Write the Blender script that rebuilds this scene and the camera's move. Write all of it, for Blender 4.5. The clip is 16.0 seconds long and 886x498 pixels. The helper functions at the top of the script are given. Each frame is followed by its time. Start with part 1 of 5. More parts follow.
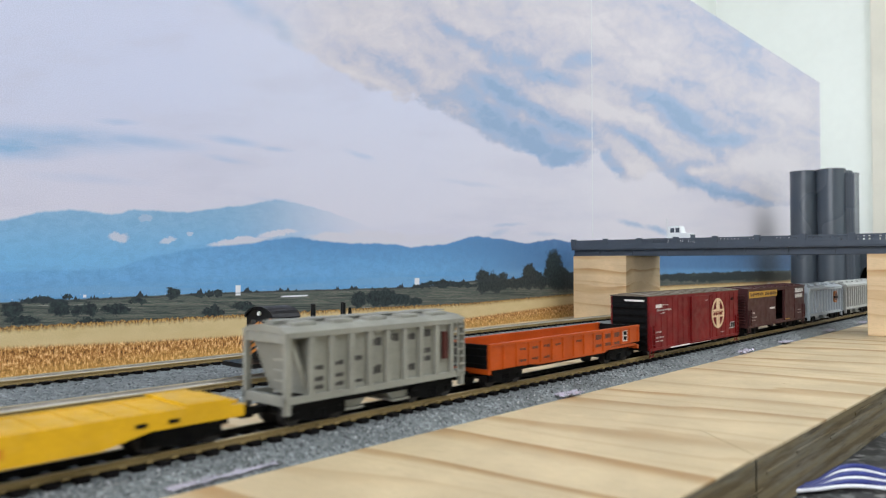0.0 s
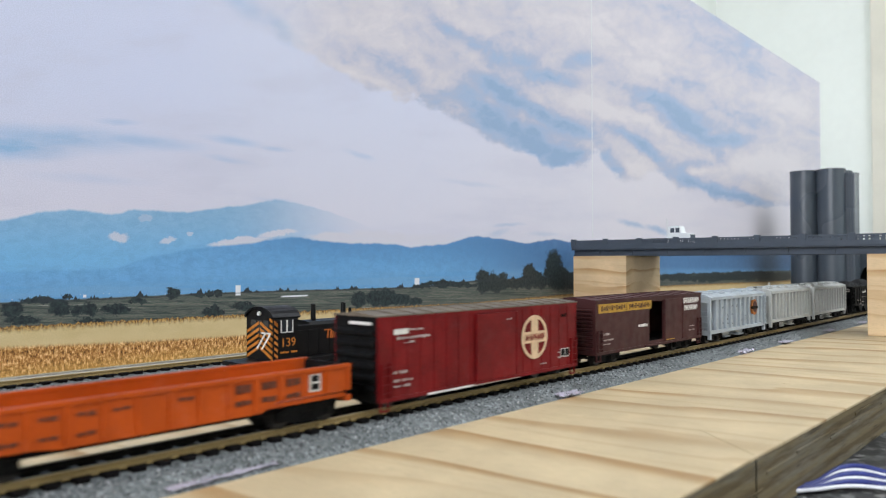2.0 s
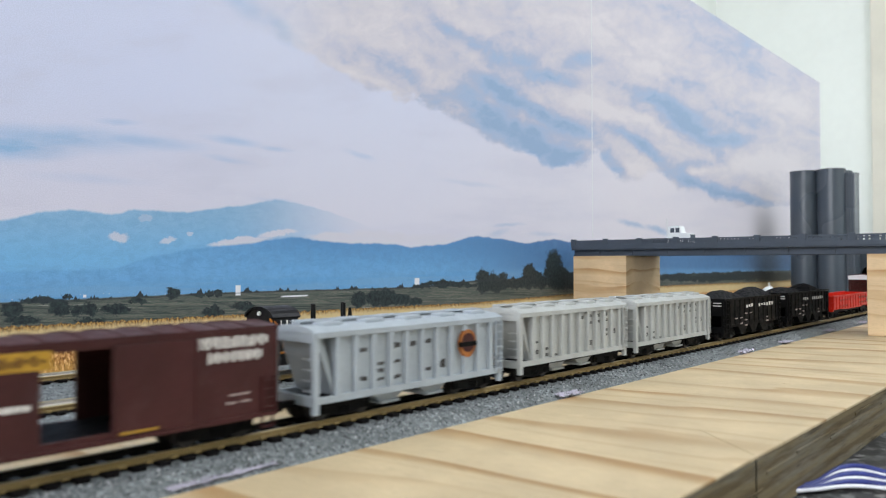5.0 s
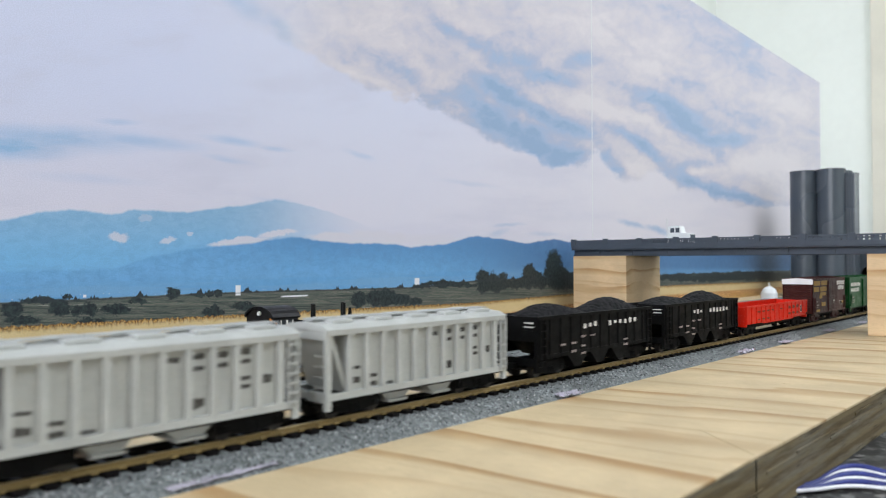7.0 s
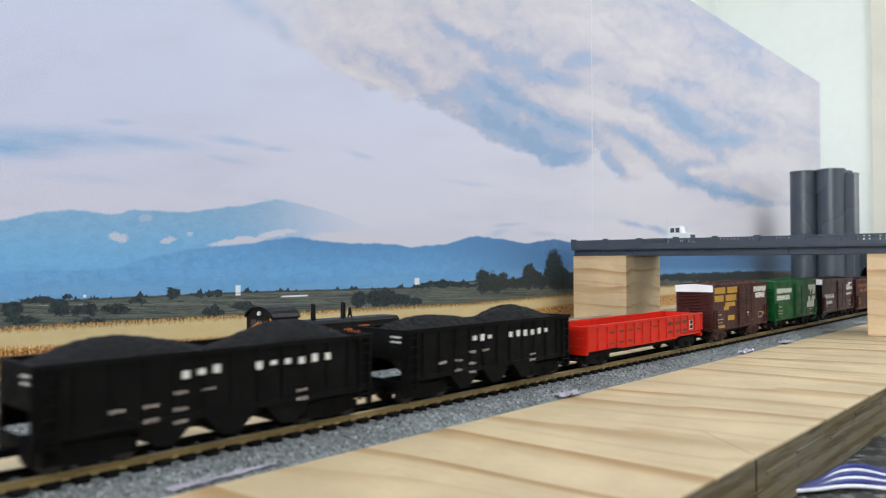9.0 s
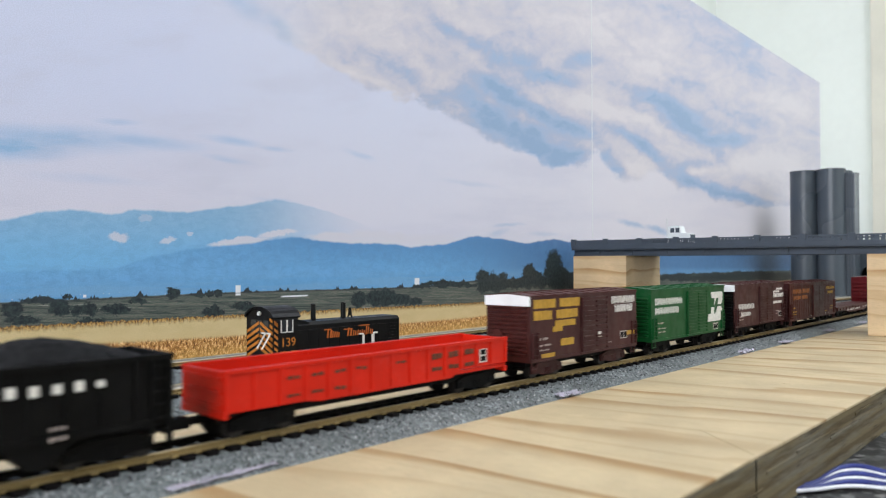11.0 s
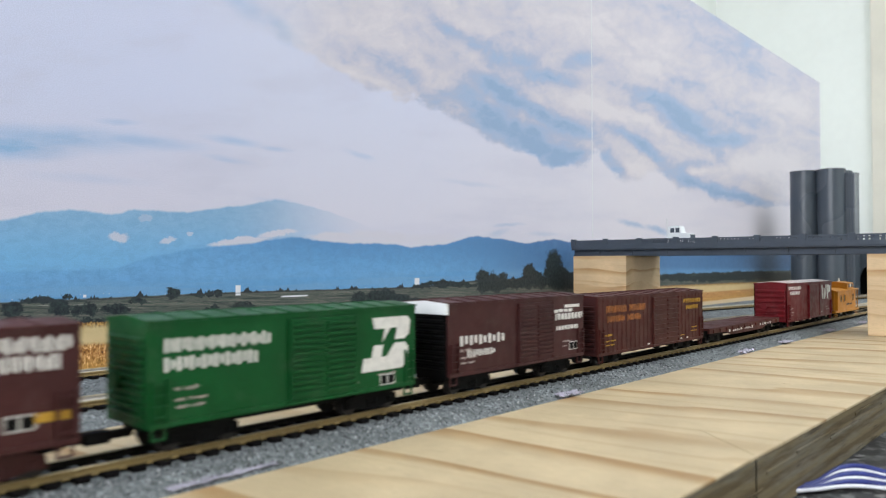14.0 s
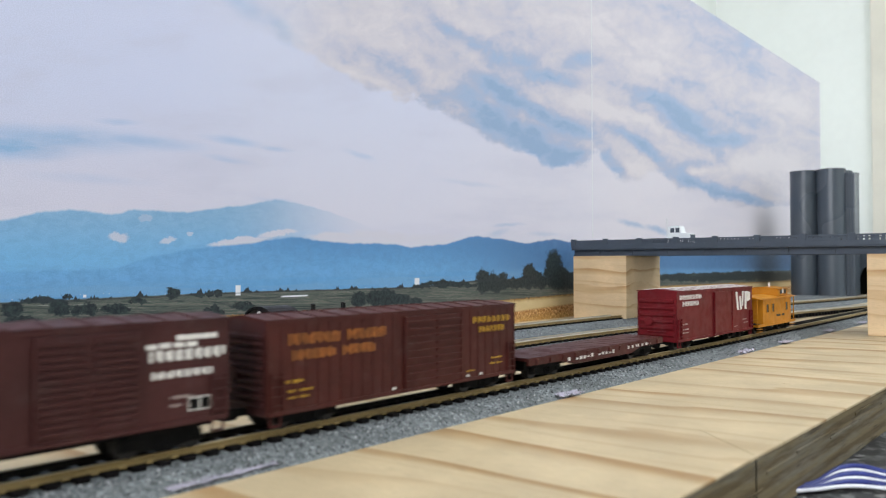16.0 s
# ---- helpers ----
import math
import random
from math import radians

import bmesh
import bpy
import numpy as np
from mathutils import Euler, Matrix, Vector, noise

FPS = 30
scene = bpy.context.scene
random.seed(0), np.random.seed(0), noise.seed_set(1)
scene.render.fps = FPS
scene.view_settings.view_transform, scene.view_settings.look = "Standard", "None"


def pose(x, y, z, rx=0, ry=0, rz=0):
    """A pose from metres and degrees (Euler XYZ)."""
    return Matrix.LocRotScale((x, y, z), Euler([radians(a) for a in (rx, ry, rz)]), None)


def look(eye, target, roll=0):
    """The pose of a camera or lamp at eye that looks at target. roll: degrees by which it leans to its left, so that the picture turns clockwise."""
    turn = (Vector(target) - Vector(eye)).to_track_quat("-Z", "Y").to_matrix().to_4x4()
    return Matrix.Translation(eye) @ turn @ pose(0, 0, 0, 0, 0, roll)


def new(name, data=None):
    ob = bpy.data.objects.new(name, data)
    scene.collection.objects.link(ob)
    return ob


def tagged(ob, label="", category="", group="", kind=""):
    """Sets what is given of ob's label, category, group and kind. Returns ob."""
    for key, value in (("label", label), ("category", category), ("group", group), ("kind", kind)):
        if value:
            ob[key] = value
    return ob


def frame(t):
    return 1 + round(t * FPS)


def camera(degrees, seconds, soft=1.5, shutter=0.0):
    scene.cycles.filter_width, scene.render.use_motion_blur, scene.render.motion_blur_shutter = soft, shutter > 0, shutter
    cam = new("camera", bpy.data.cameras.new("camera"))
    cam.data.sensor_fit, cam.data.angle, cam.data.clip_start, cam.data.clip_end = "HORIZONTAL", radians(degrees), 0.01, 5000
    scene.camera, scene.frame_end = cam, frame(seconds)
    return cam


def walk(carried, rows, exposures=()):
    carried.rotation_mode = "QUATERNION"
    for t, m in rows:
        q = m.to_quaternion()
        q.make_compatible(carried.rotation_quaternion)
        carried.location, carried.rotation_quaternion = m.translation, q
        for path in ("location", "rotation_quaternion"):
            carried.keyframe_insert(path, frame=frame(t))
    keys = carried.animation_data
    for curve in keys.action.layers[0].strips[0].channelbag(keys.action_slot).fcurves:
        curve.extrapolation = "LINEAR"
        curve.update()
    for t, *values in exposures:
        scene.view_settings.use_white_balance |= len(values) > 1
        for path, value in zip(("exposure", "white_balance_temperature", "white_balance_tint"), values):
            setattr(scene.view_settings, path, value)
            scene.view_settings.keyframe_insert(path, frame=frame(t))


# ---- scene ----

# camera: stands still on the counter beside the track; rail tops lie at height Z0
Z0 = 0.926
MM = 0.001
EYE = (0.0, -0.157, Z0 + 0.0405)
AIM = (math.cos(radians(42.504)) * math.cos(radians(1.011)), math.sin(radians(42.504)) * math.cos(radians(1.011)), math.sin(radians(1.011)))
cam = camera(61.756, 16.0, soft=1.0, shutter=0.5)
cam.data.dof.use_dof = True
cam.data.dof.focus_distance = 0.36
cam.data.dof.aperture_fstop = 23.0
STAND = look(EYE, [EYE[i] + AIM[i] for i in range(3)], -0.132)
walk(cam, [(0.0, STAND), (16.0, STAND)], [(0.0, -1.07), (16.0, -1.07)])

# daylight: sky outside, through a side window and an added, unseen roof opening
world = bpy.data.worlds.new("sky")
scene.world = world
world.use_nodes = True
sky = world.node_tree.nodes.new("ShaderNodeTexSky")
sky.sky_type, sky.sun_disc = "NISHITA", False
sky.sun_elevation, sky.sun_rotation = radians(40), radians(250)
world.node_tree.links.new(sky.outputs[0], world.node_tree.nodes["Background"].inputs[0])
world.node_tree.nodes["Background"].inputs[1].default_value = 0.12


def window_light(name, eye, target, sx, sy, watts, colour):
    lamp = bpy.data.lights.new(name, "AREA")
    lamp.shape, lamp.size, lamp.size_y, lamp.energy, lamp.color = "RECTANGLE", sx, sy, watts, colour
    new(name, lamp).matrix_world = look(eye, target)


window_light("daylight_side", (-1.78, -0.25, 1.75), (1.2, 0.0, 1.05), 1.9, 1.3, 84, (0.93, 0.96, 1.05))
window_light("added_overhead_light", (1.15, -1.05, 2.62), (1.15, -1.05, 0.0), 1.5, 1.0, 72, (0.91, 0.96, 1.05))


# ---- materials ----
class Nodes:
    """A short way to write node materials; coordinates are the object's own, in millimetres."""

    def __init__(self, name):
        self.m = bpy.data.materials.new(name)
        self.m.use_nodes = True
        self.t = self.m.node_tree
        self.b = self.t.nodes["Principled BSDF"]
        tc = self.t.nodes.new("ShaderNodeTexCoord")
        self.co = self.vec("SCALE", tc.outputs["Object"], scale=1000.0)

    def put(self, sock, value):
        if isinstance(value, bpy.types.NodeSocket):
            self.t.links.new(value, sock)
        elif value is not None:
            sock.default_value = value

    def vec(self, op, a, b=None, scale=None):
        n = self.t.nodes.new("ShaderNodeVectorMath")
        n.operation = op
        self.put(n.inputs[0], a)
        self.put(n.inputs[1], b)
        if scale is not None:
            self.put(n.inputs["Scale"], scale)
        return n.outputs["Value"] if op in ("LENGTH", "DOT_PRODUCT") else n.outputs["Vector"]

    def math(self, op, a, b=0.0, c=0.0, clamp=False):
        n = self.t.nodes.new("ShaderNodeMath")
        n.operation, n.use_clamp = op, clamp
        for s, v in zip(n.inputs, (a, b, c)):
            self.put(s, v)
        return n.outputs[0]

    def xyz(self, v):
        n = self.t.nodes.new("ShaderNodeSeparateXYZ")
        self.put(n.inputs[0], v)
        return n.outputs[0], n.outputs[1], n.outputs[2]

    def join(self, x, y, z):
        n = self.t.nodes.new("ShaderNodeCombineXYZ")
        for s, v in zip(n.inputs, (x, y, z)):
            self.put(s, v)
        return n.outputs[0]

    def noise(self, size, detail=4.0, co=None, rough=0.55, colour=False, stretch=None, warp=0.0):
        n = self.t.nodes.new("ShaderNodeTexNoise")
        v = co or self.co
        if stretch:
            v = self.vec("MULTIPLY", v, stretch)
        self.put(n.inputs["Vector"], v)
        for k, val in (("Scale", 1.0 / size), ("Detail", detail), ("Roughness", rough), ("Distortion", warp)):
            self.put(n.inputs[k], val)
        return self.join(*self.rgb(n.outputs["Color"])) if colour else n.outputs["Fac"]

    def rgb(self, colour):
        n = self.t.nodes.new("ShaderNodeSeparateColor")
        self.put(n.inputs[0], colour)
        return n.outputs[0], n.outputs[1], n.outputs[2]

    def cells(self, size, out="Color", feature="F1"):
        n = self.t.nodes.new("ShaderNodeTexVoronoi")
        n.feature = feature
        self.put(n.inputs["Vector"], self.co)
        self.put(n.inputs["Scale"], 1.0 / size)
        return n.outputs[out]

    def step(self, v, lo, hi, a=0.0, b=1.0):
        n = self.t.nodes.new("ShaderNodeMapRange")
        n.interpolation_type = "SMOOTHSTEP"
        for s, val in zip(n.inputs, (v, lo, hi, a, b)):
            self.put(s, val)
        return n.outputs[0]

    def mix(self, f, a, b, mode="MIX"):
        n = self.t.nodes.new("ShaderNodeMix")
        n.data_type, n.blend_type = "RGBA", mode
        self.put(n.inputs[0], f)
        for s, v in ((n.inputs[6], a), (n.inputs[7], b)):
            self.put(s, (*v, 1.0) if isinstance(v, tuple) and len(v) == 3 else v)
        return n.outputs[2]

    def ramp(self, f, stops):
        n = self.t.nodes.new("ShaderNodeValToRGB")
        e = n.color_ramp.elements
        while len(e) < len(stops):
            e.new(0.5)
        for el, (pos, col) in zip(e, stops):
            el.position = pos
            el.color = (*col, 1.0) if isinstance(col, tuple) else (col, col, col, 1.0)
        self.put(n.inputs[0], f)
        return n.outputs[0]

    def random(self):
        return self.t.nodes.new("ShaderNodeObjectInfo").outputs["Random"]

    def bump(self, height, strength, dist=0.1):
        n = self.t.nodes.new("ShaderNodeBump")
        self.put(n.inputs["Height"], height)
        n.inputs["Strength"].default_value, n.inputs["Distance"].default_value = strength, dist * MM
        self.t.links.new(n.outputs[0], self.b.inputs["Normal"])

    def done(self, colour, rough=0.5, metal=0.0, spec=0.5):
        self.put(self.b.inputs["Base Color"], (*colour, 1.0) if isinstance(colour, tuple) else colour)
        self.put(self.b.inputs["Roughness"], rough)
        self.put(self.b.inputs["Metallic"], metal)
        self.put(self.b.inputs["Specular IOR Level"], spec)
        return self.m


def plain(name, colour, rough=0.45, metal=0.0, var=0.14, size=9.0, spec=0.4, dust=0.06):
    """Moulded or painted surface: broad patches, fine grain and a little dust."""
    s = Nodes(name)
    a = s.step(s.noise(size, 3.0), 0.3, 0.7, 1.0 - var, 1.0 + var)
    b = s.step(s.noise(size / 14, 3.0), 0.25, 0.75, 1.0 - var * 0.5, 1.0 + var * 0.5)
    k = s.math("MULTIPLY", a, b)
    col = s.vec("SCALE", colour, scale=k)
    col = s.mix(s.step(s.noise(size * 0.6, 6.0, rough=0.7), 0.52, 0.75, 0.0, dust), col, (0.45, 0.42, 0.38))
    s.bump(s.noise(size / 30, 3.0), 0.12, 0.05)
    return s.done(col, s.step(s.noise(size / 3, 3.0), 0.3, 0.7, rough - 0.07, rough + 0.1), metal, spec)


def pine(name, light, dark, across, band, along, skew=0.0, fine=0.6):
    """Bare softwood: growth bands of a given width across one axis, drawn out along another."""
    s = Nodes(name)
    stretch = tuple(1.0 if i == across else (0.16 if i == along else 0.35) for i in range(3))
    wav = s.noise(band * 1.6, 3.0, stretch=stretch, rough=0.5)
    pos = s.math("ADD", s.xyz(s.co)[across], s.math("MULTIPLY", s.xyz(s.co)[along], skew))

    def growth(width, wobble, lo, hi):
        ph = s.math("ADD", s.math("DIVIDE", pos, width), s.math("MULTIPLY", wav, wobble))
        saw = s.math("FRACT", ph)
        return s.math("MULTIPLY", s.step(saw, lo, hi), s.step(saw, hi + 0.01, hi + 0.05, 1.0, 0.0))
    patch = s.step(s.noise(band * 1.4, 3.0, stretch=stretch), 0.36, 0.62, 0.25, 1.0)
    line = s.math("MULTIPLY", growth(band, 2.2, 0.58, 0.9), patch)
    thin = s.math("MULTIPLY", growth(band * 0.37, 5.0, 0.6, 0.9), s.step(s.noise(band * 2.0, 2.0, stretch=stretch), 0.44, 0.62, 0.0, fine))
    col = s.mix(s.math("MAXIMUM", line, thin), light, dark)
    fib = s.noise(0.5, 5.0, stretch=stretch, rough=0.75)
    col = s.mix(s.step(fib, 0.40, 0.72, 0.0, 0.45), col, tuple(c * 0.74 for c in light))
    spot = s.step(s.noise(28.0, 4.0), 0.35, 0.7, 0.9, 1.07)
    col = s.vec("SCALE", col, scale=spot)
    fleck = s.step(s.noise(2.2, 4.0, stretch=stretch, rough=0.7), 0.68, 0.74, 0.0, 0.5)
    col = s.mix(fleck, col, tuple(c * 0.6 for c in dark))
    s.bump(fib, 0.35, 0.08)
    return s.done(col, 0.55, 0.0, 0.3)


M_PLY_TOP = pine("plywood_face", (0.59, 0.465, 0.285), (0.37, 0.215, 0.085), 0, 30.0, 1, 0.213, 0.35)
M_PINE = pine("pine_block", (0.72, 0.53, 0.31), (0.46, 0.24, 0.09), 2, 14.0, 1)


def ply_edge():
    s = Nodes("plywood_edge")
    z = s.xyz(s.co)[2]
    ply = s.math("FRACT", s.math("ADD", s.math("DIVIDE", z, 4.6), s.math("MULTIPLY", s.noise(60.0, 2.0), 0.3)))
    # edge tones darkened beyond weathering: the front face's shade is in the colour
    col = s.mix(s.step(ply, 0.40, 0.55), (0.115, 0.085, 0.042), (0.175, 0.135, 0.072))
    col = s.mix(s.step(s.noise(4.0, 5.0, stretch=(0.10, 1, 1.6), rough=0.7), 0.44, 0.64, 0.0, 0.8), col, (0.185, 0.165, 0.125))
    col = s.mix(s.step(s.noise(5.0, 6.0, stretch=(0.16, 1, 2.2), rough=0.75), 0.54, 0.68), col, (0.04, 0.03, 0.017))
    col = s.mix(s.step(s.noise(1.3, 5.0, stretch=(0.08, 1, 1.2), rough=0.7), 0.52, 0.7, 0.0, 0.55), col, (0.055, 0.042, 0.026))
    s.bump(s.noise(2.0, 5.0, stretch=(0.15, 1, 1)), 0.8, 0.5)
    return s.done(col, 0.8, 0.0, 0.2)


def gravel(name, tint):
    s = Nodes(name)
    c = s.xyz(s.cells(1.05))[0]
    c2 = s.xyz(s.cells(0.55))[1]
    v = s.math("ADD", s.math("MULTIPLY", c, 0.6), s.math("MULTIPLY", c2, 0.4))
    col = s.ramp(v, [(0.0, tuple(t * 0.25 for t in tint)), (0.22, tuple(t * 0.7 for t in tint)), (0.6, tint), (0.85, tuple(min(1, t * 1.5) for t in tint)), (1.0, tuple(min(1, t * 2.1) for t in tint))])
    col = s.vec("SCALE", col, scale=s.step(s.noise(25.0, 3.0), 0.3, 0.7, 0.85, 1.12))
    s.bump(s.cells(1.05, "Distance"), 0.9, 0.5)
    return s.done(col, 0.85, 0.0, 0.2)


M_BALLAST = gravel("ballast", (0.17, 0.185, 0.185))


def stones():
    s = Nodes("ballast_stone")
    g = s.t.nodes.new("ShaderNodeNewGeometry").outputs["Random Per Island"]
    return s.done(s.ramp(g, [(0.0, (0.03, 0.03, 0.035)), (0.2, (0.085, 0.09, 0.09)), (0.6, (0.165, 0.18, 0.18)), (0.88, (0.26, 0.27, 0.27)), (1.0, (0.5, 0.5, 0.49))]), 0.8, 0.0, 0.25)


M_STONE = stones()


def granite():
    s = Nodes("speckled_countertop")
    v = s.xyz(s.cells(2.2))[0]
    col = s.ramp(v, [(0.0, (0.008, 0.008, 0.009)), (0.5, (0.025, 0.025, 0.024)), (0.8, (0.07, 0.07, 0.068)), (1.0, (0.2, 0.2, 0.19))])
    col = s.mix(s.step(s.noise(3.0, 4.0), 0.5, 0.62), col, (0.02, 0.02, 0.02))
    return s.done(col, 0.5, 0.0, 0.35)


def tie_mat():
    s = Nodes("tie_plastic")
    k = s.step(s.random(), 0.0, 1.0, 0.7, 1.3)
    return s.done(s.vec("SCALE", (0.006, 0.005, 0.005), scale=k), 0.7, 0.0, 0.08)


M_COUNTER = granite()
M_TIE = tie_mat()
M_RAIL = plain("rail_brass", (0.26, 0.185, 0.075), 0.5, 0.1, 0.15, 12.0, 0.3, 0.05)
# main track's far rail: the train's shade is put into this near-black colour
M_RAILDARK = plain("shaded_rail", (0.010, 0.008, 0.005), 0.6, 0.1, 0.2, 12.0, 0.2, 0.02)
M_NICKEL = plain("rail_nickel", (0.66, 0.62, 0.55), 0.4, 0.35, 0.1, 15.0, 0.4, 0.05)
M_RAILHEAD = plain("rail_head", (0.40, 0.32, 0.18), 0.4, 0.5, 0.1, 20.0)
M_WALL = plain("white_wall", (0.92, 0.95, 0.91), 0.7, 0.0, 0.02, 300.0, 0.3, 0.0)
M_CREAM = plain("cream_trim", (0.80, 0.76, 0.66), 0.5, 0.0, 0.03, 100.0, 0.3, 0.0)
M_FLOOR = plain("floor_boards", (0.30, 0.20, 0.12), 0.4, 0.0, 0.2, 200.0)
M_BLACK = plain("black_plastic", (0.004, 0.004, 0.004), 0.65, 0.0, 0.2, 5.0, 0.1, 0.01)
M_COALCAR = plain("black_car_paint", (0.004, 0.004, 0.004), 0.6, 0.0, 0.2, 8.0, 0.08, 0.006)
M_WHEEL = plain("wheel_metal", (0.02, 0.018, 0.017), 0.45, 0.3)
M_GREYPLASTIC = plain("grey_bridge_plastic", (0.058, 0.073, 0.095), 0.5, 0.0, 0.1, 20.0, 0.3, 0.03)
M_SILO = plain("grey_silo_plastic", (0.066, 0.082, 0.10), 0.3, 0.0, 0.02, 500.0, 0.5, 0.0)
M_WHITE = plain("white_plastic", (0.78, 0.80, 0.80), 0.4, 0.0, 0.04)
M_LETTER = plain("white_lettering", (0.68, 0.66, 0.62), 0.5, 0.0, 0.1, 2.0)
M_DARKLET = plain("black_lettering", (0.035, 0.032, 0.03), 0.5, 0.0, 0.2, 2.0)
M_YELLET = plain("yellow_lettering", (0.42, 0.235, 0.02), 0.5, 0.0, 0.15, 2.0)
M_ORANGELET = plain("orange_lettering", (0.50, 0.17, 0.018), 0.5, 0.0, 0.15, 2.0)
M_FADEDOR = plain("faded_orange_lettering", (0.30, 0.10, 0.02), 0.5, 0.0, 0.3, 3.0)
M_FADEDOR2 = plain("red_orange_lettering", (0.50, 0.12, 0.018), 0.5, 0.0, 0.15, 2.0)
M_GONDLET = plain("dark_brown_lettering", (0.11, 0.024, 0.008), 0.5, 0.0, 0.3, 2.0)
M_FADEDWHITE = plain("faded_white_lettering", (0.36, 0.30, 0.28), 0.5, 0.0, 0.3, 2.0)
M_CREAMLET = plain("cream_emblem", (0.62, 0.44, 0.27), 0.5, 0.0, 0.12, 3.0)
M_RED = plain("red_boxcar_paint", (0.145, 0.004, 0.005), 0.5, 0.0, 0.22, 14.0, 0.2, 0.03)
M_MAROON = plain("maroon_boxcar_paint", (0.115, 0.005, 0.008), 0.42, 0.0, 0.12, 14.0, 0.18, 0.04)
M_BROWN = plain("brown_boxcar_paint", (0.050, 0.0145, 0.014), 0.5, 0.0, 0.15, 14.0, 0.22, 0.04)
M_OXIDE = plain("oxide_boxcar_paint", (0.058, 0.013, 0.010), 0.5, 0.0, 0.16, 14.0, 0.22, 0.045)
M_GREEN = plain("green_boxcar_paint", (0.004, 0.068, 0.016), 0.42, 0.0, 0.12, 14.0, 0.18, 0.04)
M_ORANGE = plain("orange_gondola_paint", (0.44, 0.068, 0.006), 0.42, 0.0, 0.12, 12.0, 0.18, 0.05)
M_SCARLET = plain("scarlet_gondola_paint", (0.58, 0.016, 0.005), 0.4, 0.0, 0.08, 12.0, 0.18, 0.03)
M_YELLOW = plain("yellow_car_paint", (0.60, 0.34, 0.012), 0.42, 0.0, 0.1, 12.0, 0.18, 0.05)
M_CABOOSE = plain("caboose_yellow_paint", (0.48, 0.19, 0.012), 0.42, 0.0, 0.12, 10.0, 0.18, 0.05)
M_GREYHOP = plain("grey_hopper_paint", (0.24, 0.237, 0.20), 0.5, 0.0, 0.12, 12.0, 0.35, 0.08)
M_PALEHOP = plain("pale_blue_grey_hopper_paint", (0.35, 0.39, 0.42), 0.45, 0.0, 0.08, 12.0, 0.4, 0.05)
M_WHITEHOP = plain("off_white_hopper_paint", (0.41, 0.42, 0.40), 0.45, 0.0, 0.08, 12.0, 0.4, 0.07)
M_ALU = plain("grimy_roof_paint", (0.13, 0.105, 0.075), 0.55, 0.1, 0.2, 10.0)
M_COAL = plain("coal_load", (0.008, 0.008, 0.009), 0.8, 0.0, 0.4, 2.0, 0.2, 0.0)
M_LOCO = plain("black_locomotive_paint", (0.005, 0.005, 0.0055), 0.42, 0.0, 0.2, 6.0, 0.2, 0.01)
M_GLASSDARK = plain("dark_cab_window", (0.03, 0.035, 0.04), 0.15, 0.0, 0.1, 5.0, 0.6, 0.0)
M_BLUE = plain("blue_wire", (0.012, 0.022, 0.15), 0.4)
M_WIREWHITE = plain("white_wire", (0.72, 0.72, 0.74), 0.4)


def film_tape():
    s = Nodes("clear_tape")
    s.b.inputs["Transmission Weight"].default_value = 0.6
    s.bump(s.noise(4.0, 4.0), 0.8, 0.6)
    return s.done((0.86, 0.82, 0.93), 0.18, 0.0, 0.6)


M_TAPE = film_tape()

# ---- building helpers; shapes are given in millimetres ----


def box(bm, x0, x1, y0, y1, z0, z1, bevel=0.0):
    m = Matrix.LocRotScale(((x0 + x1) / 2, (y0 + y1) / 2, (z0 + z1) / 2), None, (x1 - x0, y1 - y0, z1 - z0))
    vs = bmesh.ops.create_cube(bm, size=1.0, matrix=m)["verts"]
    if bevel:
        es = list({e for v in vs for e in v.link_edges})
        bmesh.ops.bevel(bm, geom=es, offset=bevel, segments=2, affect="EDGES", profile=0.6)
    return bm


def rod(bm, p, q, r, seg=8, r2=None):
    p, q = Vector(p), Vector(q)
    m = Matrix.Translation((p + q) / 2) @ (q - p).to_track_quat("Z", "Y").to_matrix().to_4x4()
    bmesh.ops.create_cone(bm, cap_ends=True, segments=seg, radius1=r, radius2=r if r2 is None else r2, depth=(q - p).length, matrix=m)
    return bm


def prism(bm, pts, axis, a, b):
    """A polygon in the plane across an axis, drawn out from a to b along it."""
    def at(p, k):
        return {0: (k, p[0], p[1]), 1: (p[0], k, p[1]), 2: (p[0], p[1], k)}[axis]
    lo, hi = [bm.verts.new(at(p, a)) for p in pts], [bm.verts.new(at(p, b)) for p in pts]
    n = len(pts)
    bm.faces.new(lo), bm.faces.new(hi[::-1])
    for i in range(n):
        bm.faces.new((lo[i], hi[i], hi[(i + 1) % n], lo[(i + 1) % n]))
    bmesh.ops.recalc_face_normals(bm, faces=bm.faces[:])
    return bm


def mesh_of(bm, name, material, smooth=False):
    me = bpy.data.meshes.new(name)
    bmesh.ops.scale(bm, vec=(MM, MM, MM), verts=bm.verts[:])
    bm.to_mesh(me)
    bm.free()
    me.materials.append(material)
    if smooth:
        me.shade_smooth()
        me.set_sharp_from_angle(angle=radians(40))
    return me


def part(name, bm, material, parent=None, label="", at=None, smooth=False):
    ob = new(name, bm if isinstance(bm, bpy.types.Mesh) else mesh_of(bm, name, material, smooth))
    ob.parent = parent
    if at is not None:
        ob.matrix_basis = at
    return tagged(ob, label)


def B(*a, **k):
    return box(bmesh.new(), *a, **k)


def thing(name, label, category, at=None, group="", kind=""):
    ob = new(name)
    ob.empty_display_size = 0.01
    if at is not None:
        ob.matrix_basis = at
    return tagged(ob, label, category, group, kind)


